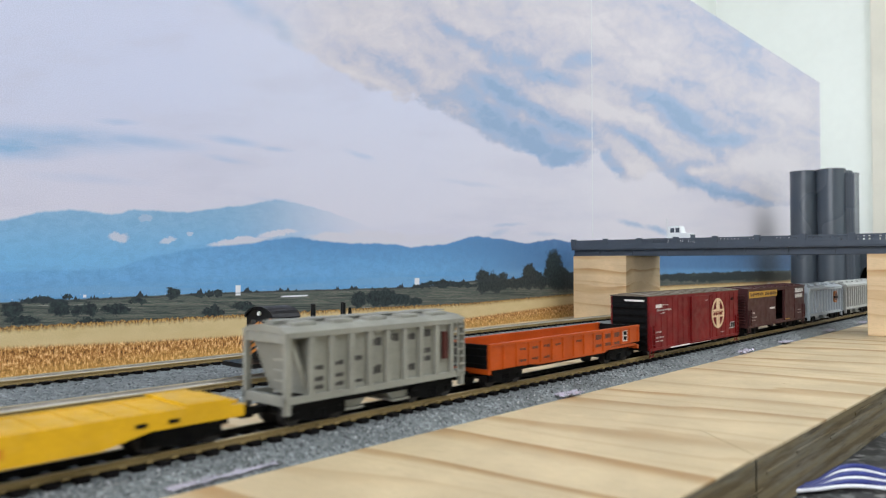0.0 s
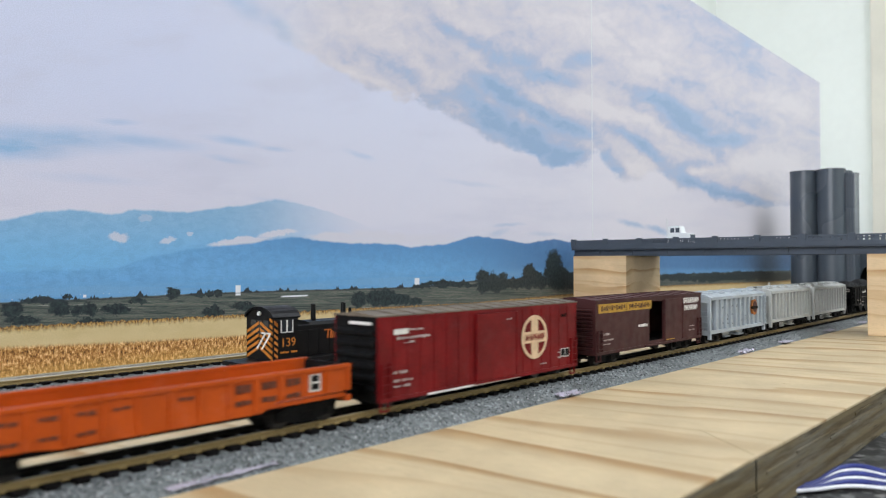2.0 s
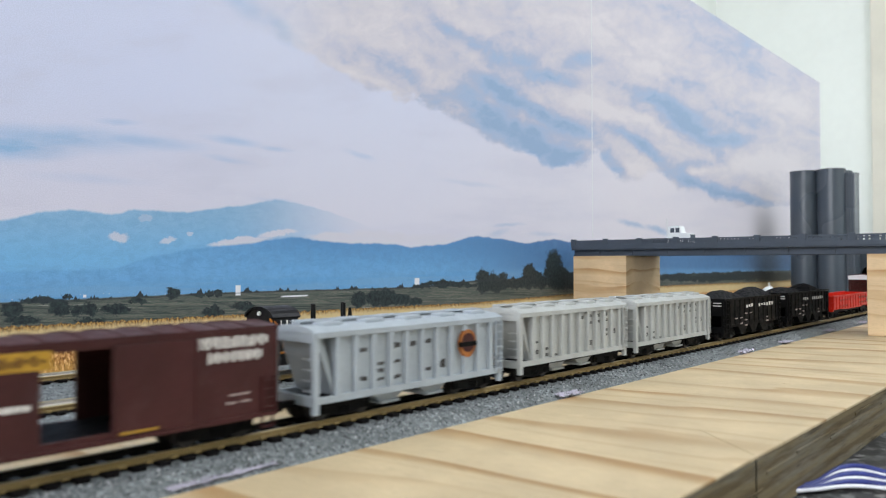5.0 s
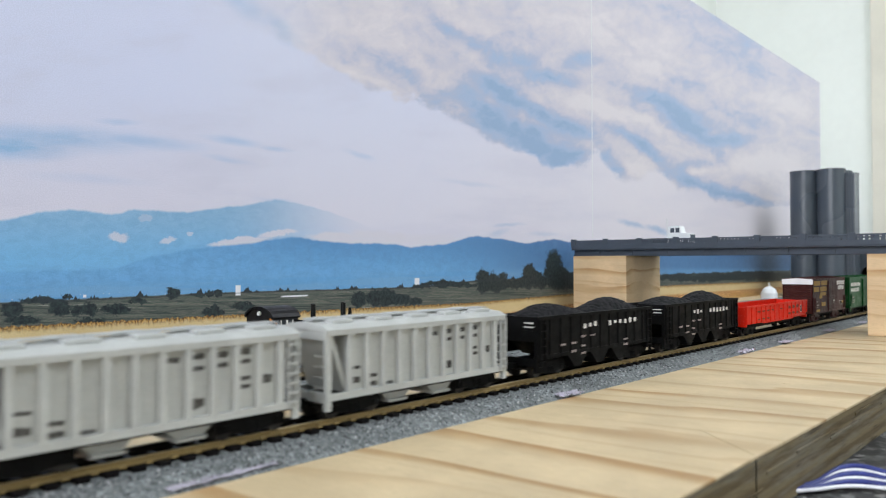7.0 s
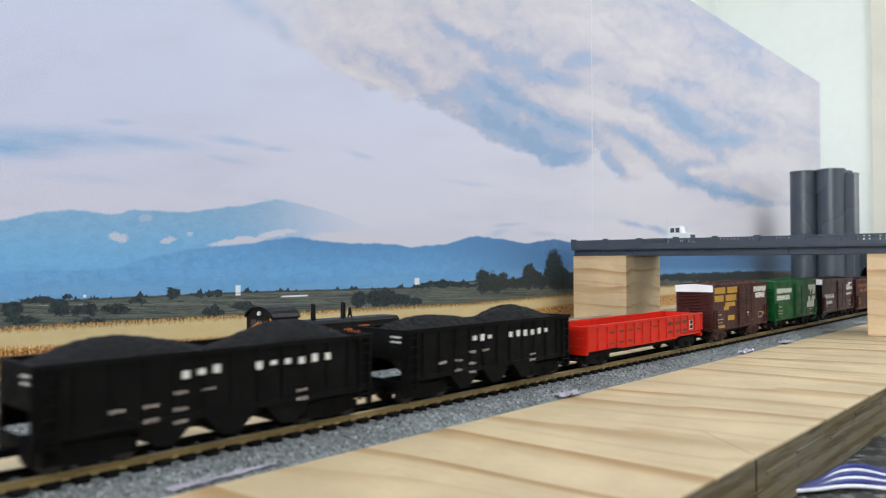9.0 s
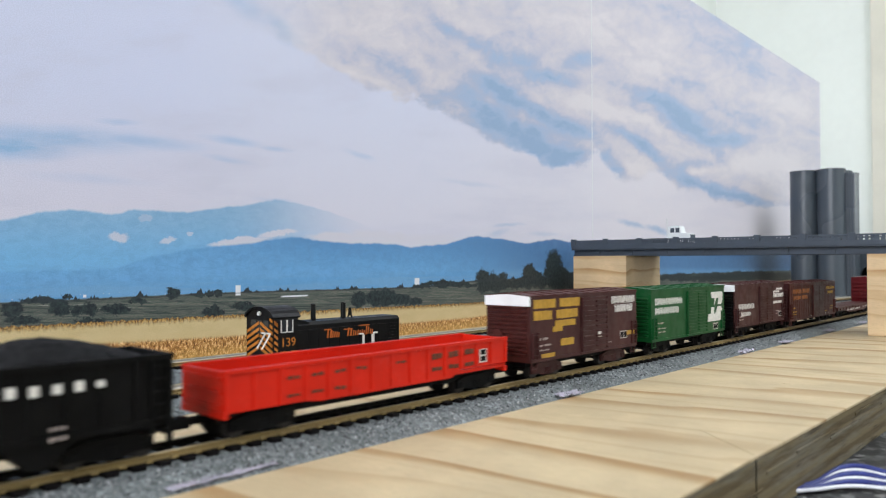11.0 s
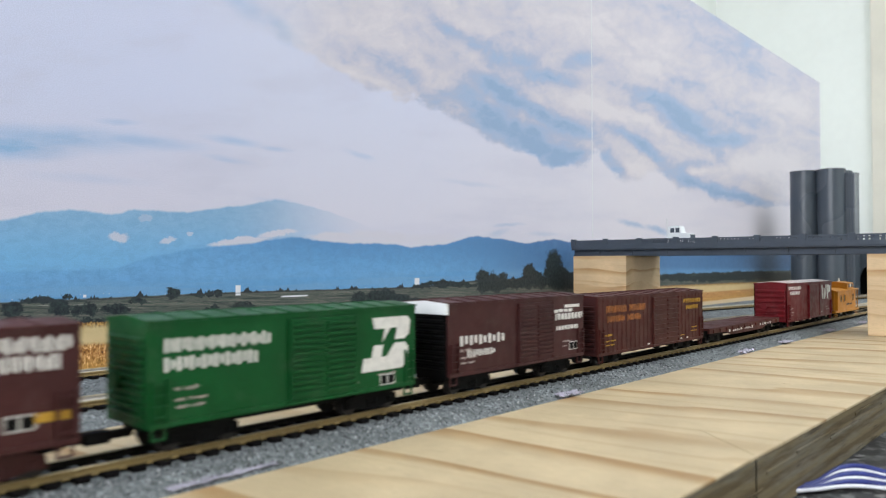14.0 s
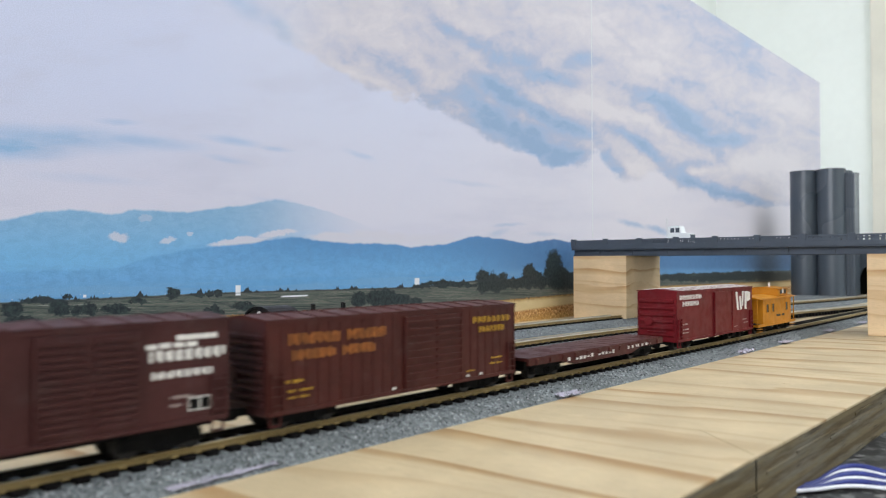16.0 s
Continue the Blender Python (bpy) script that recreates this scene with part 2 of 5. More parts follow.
def mm(x, y, z, rz=0):
    """A pose in the layout's millimetres, heights from the rail top."""
    return pose(x * MM, y * MM, Z0 + z * MM, 0, 0, rz)


# ---- the room ----
def slab(name, x0, x1, y0, y1, z0, z1, material, label, category="wall"):
    """A plain slab of the building, in metres."""
    bm = B(*(v * 1000 for v in (x0, x1, y0, y1, z0, z1)))
    return tagged(new(name, mesh_of(bm, name, material)), label, category, "", "structure")


slab("floor", -2.0, 2.8, -2.6, 1.1, -0.1, 0.0, M_FLOOR, "brown wooden floor of the room", "floor")
roof_bm = bmesh.new()
for x0, x1, y0, y1 in ((-2.0, 0.35, -2.6, 1.1), (1.95, 2.8, -2.6, 1.1), (0.35, 1.95, -2.6, -1.6), (0.35, 1.95, -0.5, 1.1)):
    box(roof_bm, x0 * 1000, x1 * 1000, y0 * 1000, y1 * 1000, 2600, 2700)
tagged(new("ceiling", mesh_of(roof_bm, "ceiling", M_WALL)), "plain white ceiling with an opening added for overhead light", "ceiling", "", "structure")
slab("wall_east", 2.6, 2.8, -2.6, 1.1, 0.0, 2.6, M_WALL, "smooth white painted room wall")
slab("wall_north", -2.0, 2.6, 0.9, 1.1, 0.0, 2.6, M_WALL, "smooth white wall behind the photo backdrop")


def window_wall(name, along, fixed, lo, hi, w0, w1):
    """A wall with one window opening from w0 to w1, sill at 1.1 m and head at 2.4 m."""
    bm = bmesh.new()
    for a, b, z0, z1 in ((lo, w0, 0, 2.6), (w1, hi, 0, 2.6), (w0, w1, 0, 1.1), (w0, w1, 2.4, 2.6)):
        r = (a, b, fixed, fixed + 0.2) if along == 0 else (fixed, fixed + 0.2, a, b)
        box(bm, *(v * 1000 for v in (*r, z0, z1)))
    tagged(new(name, mesh_of(bm, name, M_WALL)), "white wall with a wide window opening", "wall", "", "structure")


window_wall("wall_west", 1, -2.0, -2.4, 0.9, -1.2, 0.7)
slab("wall_south", -2.0, 2.6, -2.6, -2.4, 0.0, 2.6, M_WALL, "plain white room wall")

trim = tagged(new("trim", mesh_of(B(2580, 2599, 180, 409, 0, 2300, bevel=3), "trim", M_CREAM)), "cream painted upright door casing", "trim", "", "structure")
counter = tagged(new("countertop", mesh_of(B(-900, 2590, -600, 600, 865, 904.9, bevel=4), "countertop", M_COUNTER)), "dark speckled countertop under the railway layout", "countertop", "", "structure")
base = tagged(new("counter_base", mesh_of(B(-860, 2560, -540, 560, 0, 865), "counter_base", M_WALL)), "white base cabinet body under the countertop", "counter", "", "structure")

# ---- the layout board ----
board = thing("plywood_board", "thick pale plywood board with rough grey edge", "board", mm(0, 0, 0))
part("face_veneer", B(-600, 2200, -93.4, 330, -5.9, -5, bevel=0.3), M_PLY_TOP, board, "pale pine veneer with wide grain bands")
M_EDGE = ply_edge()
part("core", B(-600, 2200, -93.1, 330, -21, -5.9), M_EDGE, board, "weathered layered plywood edge, darkened for shade")
for i in range(14):
    # torn veneer splinters along the front edge
    x = 120 + i * 30 + random.uniform(-6, 6)
    l, d, z = random.uniform(8, 40), random.uniform(0.0, 0.25), random.uniform(-20, -8)
    part("splinter", B(x, x + l, -93.3 - d, -92.5, z, z + random.uniform(0.4, 1.0)), M_EDGE, board)

part("edge_joint", B(177.9, 178.2, -93.25, -92.0, -20.9, -6.0), M_BLACK, board, "dark joint between two edge lengths")
part("pencil_line", prism(bmesh.new(), [(178.2, -92.6), (178.5, -92.6), (195.2, -72.0), (195.0, -72.0)], 2, -5.05, -4.98), M_RAIL, board, "faint grey pencil line")

# ---- photo backdrop: two printed sheets on stiff board ----
DROP_TURN = 2.307


def mural_print():
    s = Nodes("printed_landscape_photo")
    x, _, z = s.xyz(s.co)
    u01 = s.math("DIVIDE", s.math("ADD", x, 60.0), 1320.0)

    def curve(points, rough, size, stretch=(1, 1, 0)):
        r = s.rgb(s.ramp(u01, [((u + 60) / 1320, v / 100) for u, v in points]))[0]
        n = s.noise(size, 5.0, stretch=stretch, rough=0.6)
        return s.math("ADD", s.math("MULTIPLY", r, 100.0), s.math("MULTIPLY", s.math("SUBTRACT", n, 0.5), rough))

    def below(line, soft):
        return s.step(s.math("SUBTRACT", line, z), -soft, soft)

    # clouds in the camera's picture coordinates (u, v), so they grow along the sheet
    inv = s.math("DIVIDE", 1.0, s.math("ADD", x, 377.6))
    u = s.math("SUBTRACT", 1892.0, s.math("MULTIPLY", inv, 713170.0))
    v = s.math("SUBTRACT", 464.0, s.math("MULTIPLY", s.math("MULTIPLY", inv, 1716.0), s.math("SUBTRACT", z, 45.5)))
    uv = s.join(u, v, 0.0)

    def stray(co, size, amount, stretch=None, detail=5.0):
        n = s.noise(size, detail, colour=True, co=uv, rough=0.6, stretch=stretch)
        return s.vec("ADD", co, s.vec("MULTIPLY", s.vec("SUBTRACT", n, (0.5, 0.5, 0.5)), amount))

    def dab(co, a, b, w, h, turn, soft=0.0):
        """A soft oval brush mark, 1 in its heart and 0 at its rim."""
        n = s.t.nodes.new("ShaderNodeMapping")
        n.vector_type = "TEXTURE"
        n.inputs["Location"].default_value, n.inputs["Scale"].default_value = (a, b, 0.0), (w, h, 1.0)
        n.inputs["Rotation"].default_value = (0.0, 0.0, radians(turn))
        s.put(n.inputs["Vector"], co)
        return s.step(s.vec("LENGTH", n.outputs[0]), soft, 1.0, 1.0, 0.0)

    def dabs(co, marks, soft=0.0, how="MAXIMUM"):
        """Many marks of one colour, joined; worked out in small groups, one after another."""
        most = None
        for i, (a, b, w, h, turn, k) in enumerate(marks):
            d = s.math("MULTIPLY", dab(co, a, b, w, h, turn, soft), k)
            most = d if most is None else s.math(how, most, d)
            if i % 5 == 4:
                co = s.vec("ADD", co, s.join(s.math("MULTIPLY", most, 1e-5), 0.0, 0.0))
        return most

    # open sky: pale lilac, warmer towards the mountains and to the far end
    sky = s.mix(s.step(v, 120.0, 420.0), (0.62, 0.645, 0.81), (0.685, 0.65, 0.745))
    sky = s.mix(s.step(u, 250.0, 520.0, 0.0, 0.35), sky, (0.70, 0.70, 0.79))
    sky = s.mix(s.step(u, 700.0, 1150.0, 0.0, 0.75), sky, (0.745, 0.695, 0.735))
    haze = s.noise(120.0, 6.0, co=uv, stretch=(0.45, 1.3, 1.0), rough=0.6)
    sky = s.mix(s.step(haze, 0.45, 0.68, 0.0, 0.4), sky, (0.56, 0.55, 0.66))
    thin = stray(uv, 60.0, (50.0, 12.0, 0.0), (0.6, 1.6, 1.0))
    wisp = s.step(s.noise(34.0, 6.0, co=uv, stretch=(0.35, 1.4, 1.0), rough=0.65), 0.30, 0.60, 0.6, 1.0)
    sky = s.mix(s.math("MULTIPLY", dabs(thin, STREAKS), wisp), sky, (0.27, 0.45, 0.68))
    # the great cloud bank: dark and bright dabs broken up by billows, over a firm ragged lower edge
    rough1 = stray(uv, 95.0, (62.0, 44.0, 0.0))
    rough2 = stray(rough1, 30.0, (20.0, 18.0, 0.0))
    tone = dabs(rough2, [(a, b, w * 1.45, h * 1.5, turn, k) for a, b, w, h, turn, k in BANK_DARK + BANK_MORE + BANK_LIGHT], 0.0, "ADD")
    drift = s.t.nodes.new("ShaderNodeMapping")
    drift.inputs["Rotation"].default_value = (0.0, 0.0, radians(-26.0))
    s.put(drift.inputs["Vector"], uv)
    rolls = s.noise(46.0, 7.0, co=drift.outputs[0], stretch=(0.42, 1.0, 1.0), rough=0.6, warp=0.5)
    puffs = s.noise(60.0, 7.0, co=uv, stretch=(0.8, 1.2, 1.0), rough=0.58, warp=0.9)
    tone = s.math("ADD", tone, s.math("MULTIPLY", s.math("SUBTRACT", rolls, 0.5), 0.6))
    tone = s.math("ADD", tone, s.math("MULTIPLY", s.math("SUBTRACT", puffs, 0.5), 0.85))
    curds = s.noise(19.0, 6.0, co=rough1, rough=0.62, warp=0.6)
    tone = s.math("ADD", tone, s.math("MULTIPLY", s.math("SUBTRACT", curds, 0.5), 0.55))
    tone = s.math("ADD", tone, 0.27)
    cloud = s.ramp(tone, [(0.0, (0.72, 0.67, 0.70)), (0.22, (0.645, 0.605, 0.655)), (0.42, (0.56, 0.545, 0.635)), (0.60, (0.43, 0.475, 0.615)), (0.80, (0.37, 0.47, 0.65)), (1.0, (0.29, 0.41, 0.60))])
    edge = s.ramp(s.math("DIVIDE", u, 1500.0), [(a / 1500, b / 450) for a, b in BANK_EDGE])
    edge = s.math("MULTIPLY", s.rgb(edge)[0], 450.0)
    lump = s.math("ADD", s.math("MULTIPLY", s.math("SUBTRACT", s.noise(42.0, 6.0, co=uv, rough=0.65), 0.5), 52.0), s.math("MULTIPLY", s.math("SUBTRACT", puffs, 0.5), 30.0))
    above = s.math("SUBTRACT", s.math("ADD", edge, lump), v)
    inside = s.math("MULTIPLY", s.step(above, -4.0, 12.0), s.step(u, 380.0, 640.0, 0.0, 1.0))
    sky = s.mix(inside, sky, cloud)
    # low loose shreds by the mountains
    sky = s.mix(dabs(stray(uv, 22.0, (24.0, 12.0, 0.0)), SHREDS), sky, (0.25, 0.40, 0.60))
    # mountains
    far = curve([(-60, 52), (-1, 61.8), (12, 65.4), (25, 67.9), (45, 66.4), (54, 69.4), (79, 69.0), (94, 72.0), (110, 74), (131, 78.6), (150, 76.8), (174, 72.5), (192, 68.4), (221, 59), (276, 43), (1250, 30)], 3.0, 9.0)
    tex = s.noise(7.0, 6.0, rough=0.65, warp=0.6)
    farc = s.mix(s.step(z, 44.0, 72.0), (0.19, 0.46, 0.74), (0.27, 0.46, 0.65))
    farc = s.mix(s.step(tex, 0.4, 0.62, 0.0, 0.16), farc, (0.16, 0.34, 0.58))
    fade = s.step(x, 90.0, 212.0, 1.0, 0.0)
    near = curve([(-60, 40), (0, 42.1), (44, 42.8), (59, 47.5), (79, 51.7), (100, 53.7), (117, 55.7), (142, 59.3), (158, 57.6), (183, 56.5), (221, 56.7), (234, 54.8), (270, 57.6), (300, 63.8), (334, 62.3), (364, 59.5), (405, 64), (431, 61.8), (610, 61), (1043, 62), (1250, 60)], 3.0, 11.0)
    nearc = s.mix(s.step(z, 34.0, 62.0), (0.17, 0.42, 0.72), (0.10, 0.275, 0.53))
    nearc = s.mix(s.step(x, 50.0, 180.0, 0.85, 0.0), nearc, (0.17, 0.41, 0.70))
    nearc = s.mix(s.step(x, 230.0, 420.0, 0.0, 0.8), nearc, (0.062, 0.145, 0.31))
    nearc = s.mix(s.step(x, 600.0, 1000.0, 0.0, 0.7), nearc, (0.05, 0.085, 0.16))
    fold = s.noise(4.5, 6.0, stretch=(0.7, 1, 1.3), rough=0.7, warp=1.0)
    farc = s.mix(s.step(fold, 0.42, 0.6, 0.0, 0.28), farc, (0.15, 0.33, 0.55))
    nearc = s.mix(s.step(fold, 0.44, 0.6, 0.0, 0.22), nearc, (0.08, 0.22, 0.44))
    nearc = s.mix(s.step(tex, 0.36, 0.66, 0.0, 0.28), nearc, (0.115, 0.25, 0.46))
    pic = s.mix(s.math("MULTIPLY", below(far, 0.7), fade), sky, farc)
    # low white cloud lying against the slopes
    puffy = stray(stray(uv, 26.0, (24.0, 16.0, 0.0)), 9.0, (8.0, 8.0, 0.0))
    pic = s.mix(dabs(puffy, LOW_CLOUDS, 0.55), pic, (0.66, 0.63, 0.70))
    pic = s.mix(below(near, 0.8), pic, nearc)
    # valley floor in haze, then dark farmland in strips
    valley = s.math("MULTIPLY", below(curve([(-60, 36), (200, 38), (420, 40), (1043, 34), (1250, 33)], 3.0, 25.0), 3.0), 0.55)
    strip = s.noise(5.0, 4.0, stretch=(0.06, 1, 1.3), rough=0.6)
    pic = s.mix(valley, pic, s.mix(s.step(strip, 0.4, 0.6), (0.12, 0.33, 0.60), (0.18, 0.36, 0.57)))
    hor = curve([(-60, 30), (0, 30.2), (107, 30.9), (242, 29.7), (300, 32.6), (422, 33.7), (610, 32.3), (1043, 31.9), (1250, 31)], 0.8, 6.0)
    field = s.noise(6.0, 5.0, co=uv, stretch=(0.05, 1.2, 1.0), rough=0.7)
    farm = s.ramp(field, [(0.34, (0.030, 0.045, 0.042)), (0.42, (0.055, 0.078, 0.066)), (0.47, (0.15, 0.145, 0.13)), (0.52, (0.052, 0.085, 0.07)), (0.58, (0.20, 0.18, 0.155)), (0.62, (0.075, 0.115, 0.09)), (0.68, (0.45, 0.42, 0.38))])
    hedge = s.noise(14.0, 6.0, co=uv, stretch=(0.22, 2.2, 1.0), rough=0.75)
    farm = s.mix(s.step(hedge, 0.54, 0.62, 0.0, 0.4), farm, (0.022, 0.034, 0.034))
    pic = s.mix(below(hor, 0.4), pic, farm)
    # pale farm sheds, a tank and dots of settlement
    for u, v, w, h in SHEDS:
        d = s.math("MAXIMUM", s.math("DIVIDE", s.math("ABSOLUTE", s.math("SUBTRACT", x, u)), w), s.math("DIVIDE", s.math("ABSOLUTE", s.math("SUBTRACT", z, v)), h))
        pic = s.mix(s.step(d, 0.85, 1.1, 1.0, 0.0), pic, (0.78, 0.78, 0.80))
    dots = s.math("MULTIPLY", s.step(s.noise(1.1, 2.0), 0.66, 0.7), s.math("MULTIPLY", below(s.math("ADD", hor, 2.0), 0.4), s.step(s.math("SUBTRACT", z, hor), -0.6, 0.4)))
    pic = s.mix(s.math("MULTIPLY", dots, 0.7), pic, (0.6, 0.62, 0.66))
    # tree clumps
    leaf = s.noise(2.2, 5.0, rough=0.7)
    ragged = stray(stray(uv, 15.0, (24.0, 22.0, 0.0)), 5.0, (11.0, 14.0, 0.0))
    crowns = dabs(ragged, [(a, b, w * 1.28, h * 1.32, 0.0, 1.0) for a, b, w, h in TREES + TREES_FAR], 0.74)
    pic = s.mix(crowns, pic, s.mix(s.step(leaf, 0.35, 0.65), (0.010, 0.016, 0.022), (0.036, 0.052, 0.052)))
    row = s.math("MULTIPLY", below(s.math("ADD", hor, s.step(s.noise(10.0, 5.0, stretch=(1, 1, 0), rough=0.7), 0.46, 0.7, -0.5, 3.2)), 0.3), s.step(s.math("SUBTRACT", z, hor), -1.2, -0.3))
    pic = s.mix(row, pic, (0.03, 0.038, 0.045))
    # wheat: ragged ears on top, pale straw, then brown-gold stalks in front
    top = curve([(-60, 20.8), (0, 20.6), (111, 19.5), (192, 18.6), (294, 17.1), (426, 18.7), (610, 20.8), (1043, 17), (1250, 17)], 4.6, 2.6)
    straw = s.mix(s.noise(6.0, 5.0, stretch=(0.4, 1, 1.2)), (0.55, 0.42, 0.20), (0.70, 0.56, 0.32))
    ears = s.mix(s.step(s.noise(1.0, 4.0, stretch=(1, 1, 0.7)), 0.42, 0.62), (0.14, 0.06, 0.015), (0.55, 0.32, 0.09))
    wheat = s.mix(s.step(s.math("ADD", s.math("SUBTRACT", top, z), s.math("MULTIPLY", s.noise(2.0, 4.0), 3.0)), 1.6, 4.6), ears, straw)
    brown = curve([(-60, 13), (0, 12.7), (44, 10.7), (98, 9.1), (192, 7.7), (294, 6.9), (426, 10.3), (610, 11.1), (1043, 8.8), (1250, 8)], 3.0, 1.6)
    stalks = s.ramp(s.noise(1.25, 5.0, stretch=(1.0, 1, 0.55), rough=0.8), [(0.38, (0.06, 0.02, 0.005)), (0.46, (0.32, 0.14, 0.035)), (0.53, (0.55, 0.28, 0.09)), (0.60, (0.90, 0.62, 0.32))])
    stalks = s.mix(s.step(z, 1.0, 7.0, 0.35, 0.0), stalks, (0.55, 0.36, 0.10))
    wheat = s.mix(below(brown, 1.0), wheat, stalks)
    pic = s.mix(below(top, 0.35), pic, wheat)
    grain = s.step(s.noise(0.55, 2.0), 0.3, 0.7, 0.95, 1.05)
    pic = s.vec("SCALE", pic, scale=grain)
    return s.done(pic, 0.42, 0.0, 0.35)


# marks of the print as (along, down, half width, half height, turn, strength)
BANK_EDGE = [(380, 10), (500, 74), (560, 108), (650, 152), (720, 176), (780, 200), (880, 256), (930, 277), (975, 302), (1035, 297), (1058, 272), (1085, 314), (1110, 325), (1165, 310), (1200, 332), (1260, 352), (1310, 364), (1450, 366)]
STREAKS = [(10, 256, 190, 38, 0, 1.0), (90, 242, 260, 34, 3, 0.75), (240, 248, 170, 20, 6, 0.6), (210, 215, 55, 9, 4, 0.4), (410, 247, 70, 11, 8, 0.55), (485, 262, 45, 7, 8, 0.4), (405, 281, 60, 9, 10, 0.4)]
STREAKS += [(635, 273, 42, 8, 20, 0.4), (490, 354, 52, 7, 5, 0.3), (160, 315, 150, 14, 4, 0.2), (500, 50, 62, 26, 45, 0.75), (430, 5, 90, 26, 38, 0.45), (532, 74, 30, 12, 30, 0.5)]
BANK_DARK = [(700, 120, 60, 24, 25, 0.42), (765, 178, 55, 18, 38, 0.35), (770, 108, 50, 18, 25, 0.3), (830, 190, 75, 34, 35, 0.42), (900, 235, 75, 36, 35, 0.45), (960, 268, 62, 32, 28, 0.5), (1010, 280, 50, 25, 15, 0.5), (945, 232, 36, 12, 10, 0.25)]
BANK_DARK += [(870, 140, 80, 24, 35, 0.4), (950, 195, 110, 20, 32, 0.35), (1015, 228, 60, 16, 25, 0.35), (860, 90, 60, 18, 38, 0.35), (785, 38, 75, 15, 40, 0.3), (930, 112, 62, 24, 20, 0.4)]
BANK_MORE = [(990, 140, 62, 14, 10, 0.38), (1030, 105, 24, 30, 70, 0.45), (1110, 250, 95, 13, 25, 0.42), (1155, 272, 62, 13, 28, 0.38), (1080, 292, 36, 18, 50, 0.45), (1100, 312, 30, 10, 15, 0.35), (1130, 165, 62, 17, 20, 0.42)]
BANK_MORE += [(1200, 195, 52, 18, 30, 0.45), (1215, 225, 48, 17, 25, 0.5), (1290, 246, 66, 13, -5, 0.45), (1280, 272, 20, 12, 60, 0.35), (1220, 145, 42, 14, 25, 0.4), (1320, 200, 80, 13, 22, 0.25), (1190, 310, 42, 14, 20, 0.5)]
BANK_MORE += [(1260, 335, 62, 14, 15, 0.7), (1330, 352, 62, 11, 12, 0.6), (1230, 290, 46, 11, -10, 0.3), (1095, 60, 62, 10, 45, 0.2), (925, 185, 125, 66, 34, 0.26), (1220, 215, 125, 55, 22, 0.20), (1330, 60, 170, 90, 30, 0.30)]
BANK_LIGHT = [(1065, 192, 95, 16, 20, -0.45), (850, 118, 55, 12, 35, -0.25), (940, 165, 60, 9, 25, -0.2), (1240, 302, 46, 10, -15, -0.35), (1355, 292, 70, 20, 0, -0.5), (1385, 175, 66, 24, 30, -0.35), (1150, 120, 66, 15, 25, -0.25)]
BANK_LIGHT += [(1290, 130, 75, 15, 30, -0.15), (660, 148, 90, 10, 30, -0.2), (1150, 220, 50, 10, 30, -0.3), (1060, 50, 160, 40, 20, -0.2), (660, 60, 130, 40, 30, -0.2), (1120, 300, 40, 14, 10, -0.3)]
SHREDS = [(1120, 398, 40, 8, 15, 0.65), (1165, 409, 36, 9, 20, 0.75), (900, 398, 40, 5, -3, 0.45), (880, 413, 30, 8, -20, 0.35), (830, 325, 70, 7, 8, 0.2), (960, 415, 40, 7, 0, 0.3)]
LOW_CLOUDS = [(210, 418, 20, 11, 10, 0.8), (298, 425, 17, 7, -8, 0.75), (336, 413, 9, 5, 0, 0.6), (258, 385, 14, 8, 0, 0.35), (425, 427, 66, 9, -6, 0.95), (492, 413, 44, 8, -8, 0.95), (600, 421, 66, 12, 3, 0.95), (670, 420, 70, 16, 3, 0.9), (760, 424, 70, 12, 0, 0.6)]
SHEDS = [(107.5, 31.6, 1.5, 2.6), (240.5, 32.8, 2.3, 2.6), (143, 27.5, 9.0, 0.45), (32, 31.5, 0.7, 0.6)]
TREES = [(22, 547, 18, 11), (72, 531, 32, 5), (107, 543, 17, 15), (138, 547, 11, 8), (160, 546, 14, 10), (205, 546, 24, 8), (308, 518, 12, 9), (370, 519, 7, 6), (386, 518, 8, 7), (350, 522, 9, 4), (378, 551, 18, 8), (245, 532, 15, 4), (120, 524, 9, 4), (430, 541, 22, 5)]
TREES += [(40, 565, 30, 6), (160, 566, 26, 4), (635, 531, 12, 12), (675, 526, 24, 14), (710, 529, 15, 10), (735, 533, 9, 5)]
TREES_FAR = [(855, 498, 11, 18), (874, 500, 11, 16), (890, 498, 8, 14), (915, 503, 27, 8), (936, 488, 12, 17), (952, 497, 15, 14), (980, 478, 14, 29), (995, 492, 13, 19), (1012, 497, 13, 12), (795, 503, 52, 5), (760, 506, 30, 4), (1240, 492, 90, 6), (1340, 490, 80, 7)]
drop = thing("photo_backdrop", "printed landscape backdrop of mountains, wheat and clouded sky", "backdrop", mm(96.5, 164.5, -5, DROP_TURN))
M_MURAL = mural_print()
for x0, x1 in ((-330, 468.3), (468.9, 1251)):
    part("printed_sheet", prism(bmesh.new(), [(x0, 0), (x1, 0), (x1, 322.4 + 0.0191 * x1), (x0, 322.4 + 0.0191 * x0)], 1, 0, 1.2), M_MURAL, drop, "glossy photo print of a cloudy valley")
part("backing_board", prism(bmesh.new(), [(-330, 0), (1250, 0), (1250, 345), (-330, 315)], 1, 1.25, 6), M_WHITE, drop, "white stiff backing showing at the seam")
part("seam_tape", B(468.1, 469.0, -0.15, 1.1, 66, 330), M_WHITE, drop, "thin white seam between two sheets")

# ---- tracks ----
PITCH = 5.6


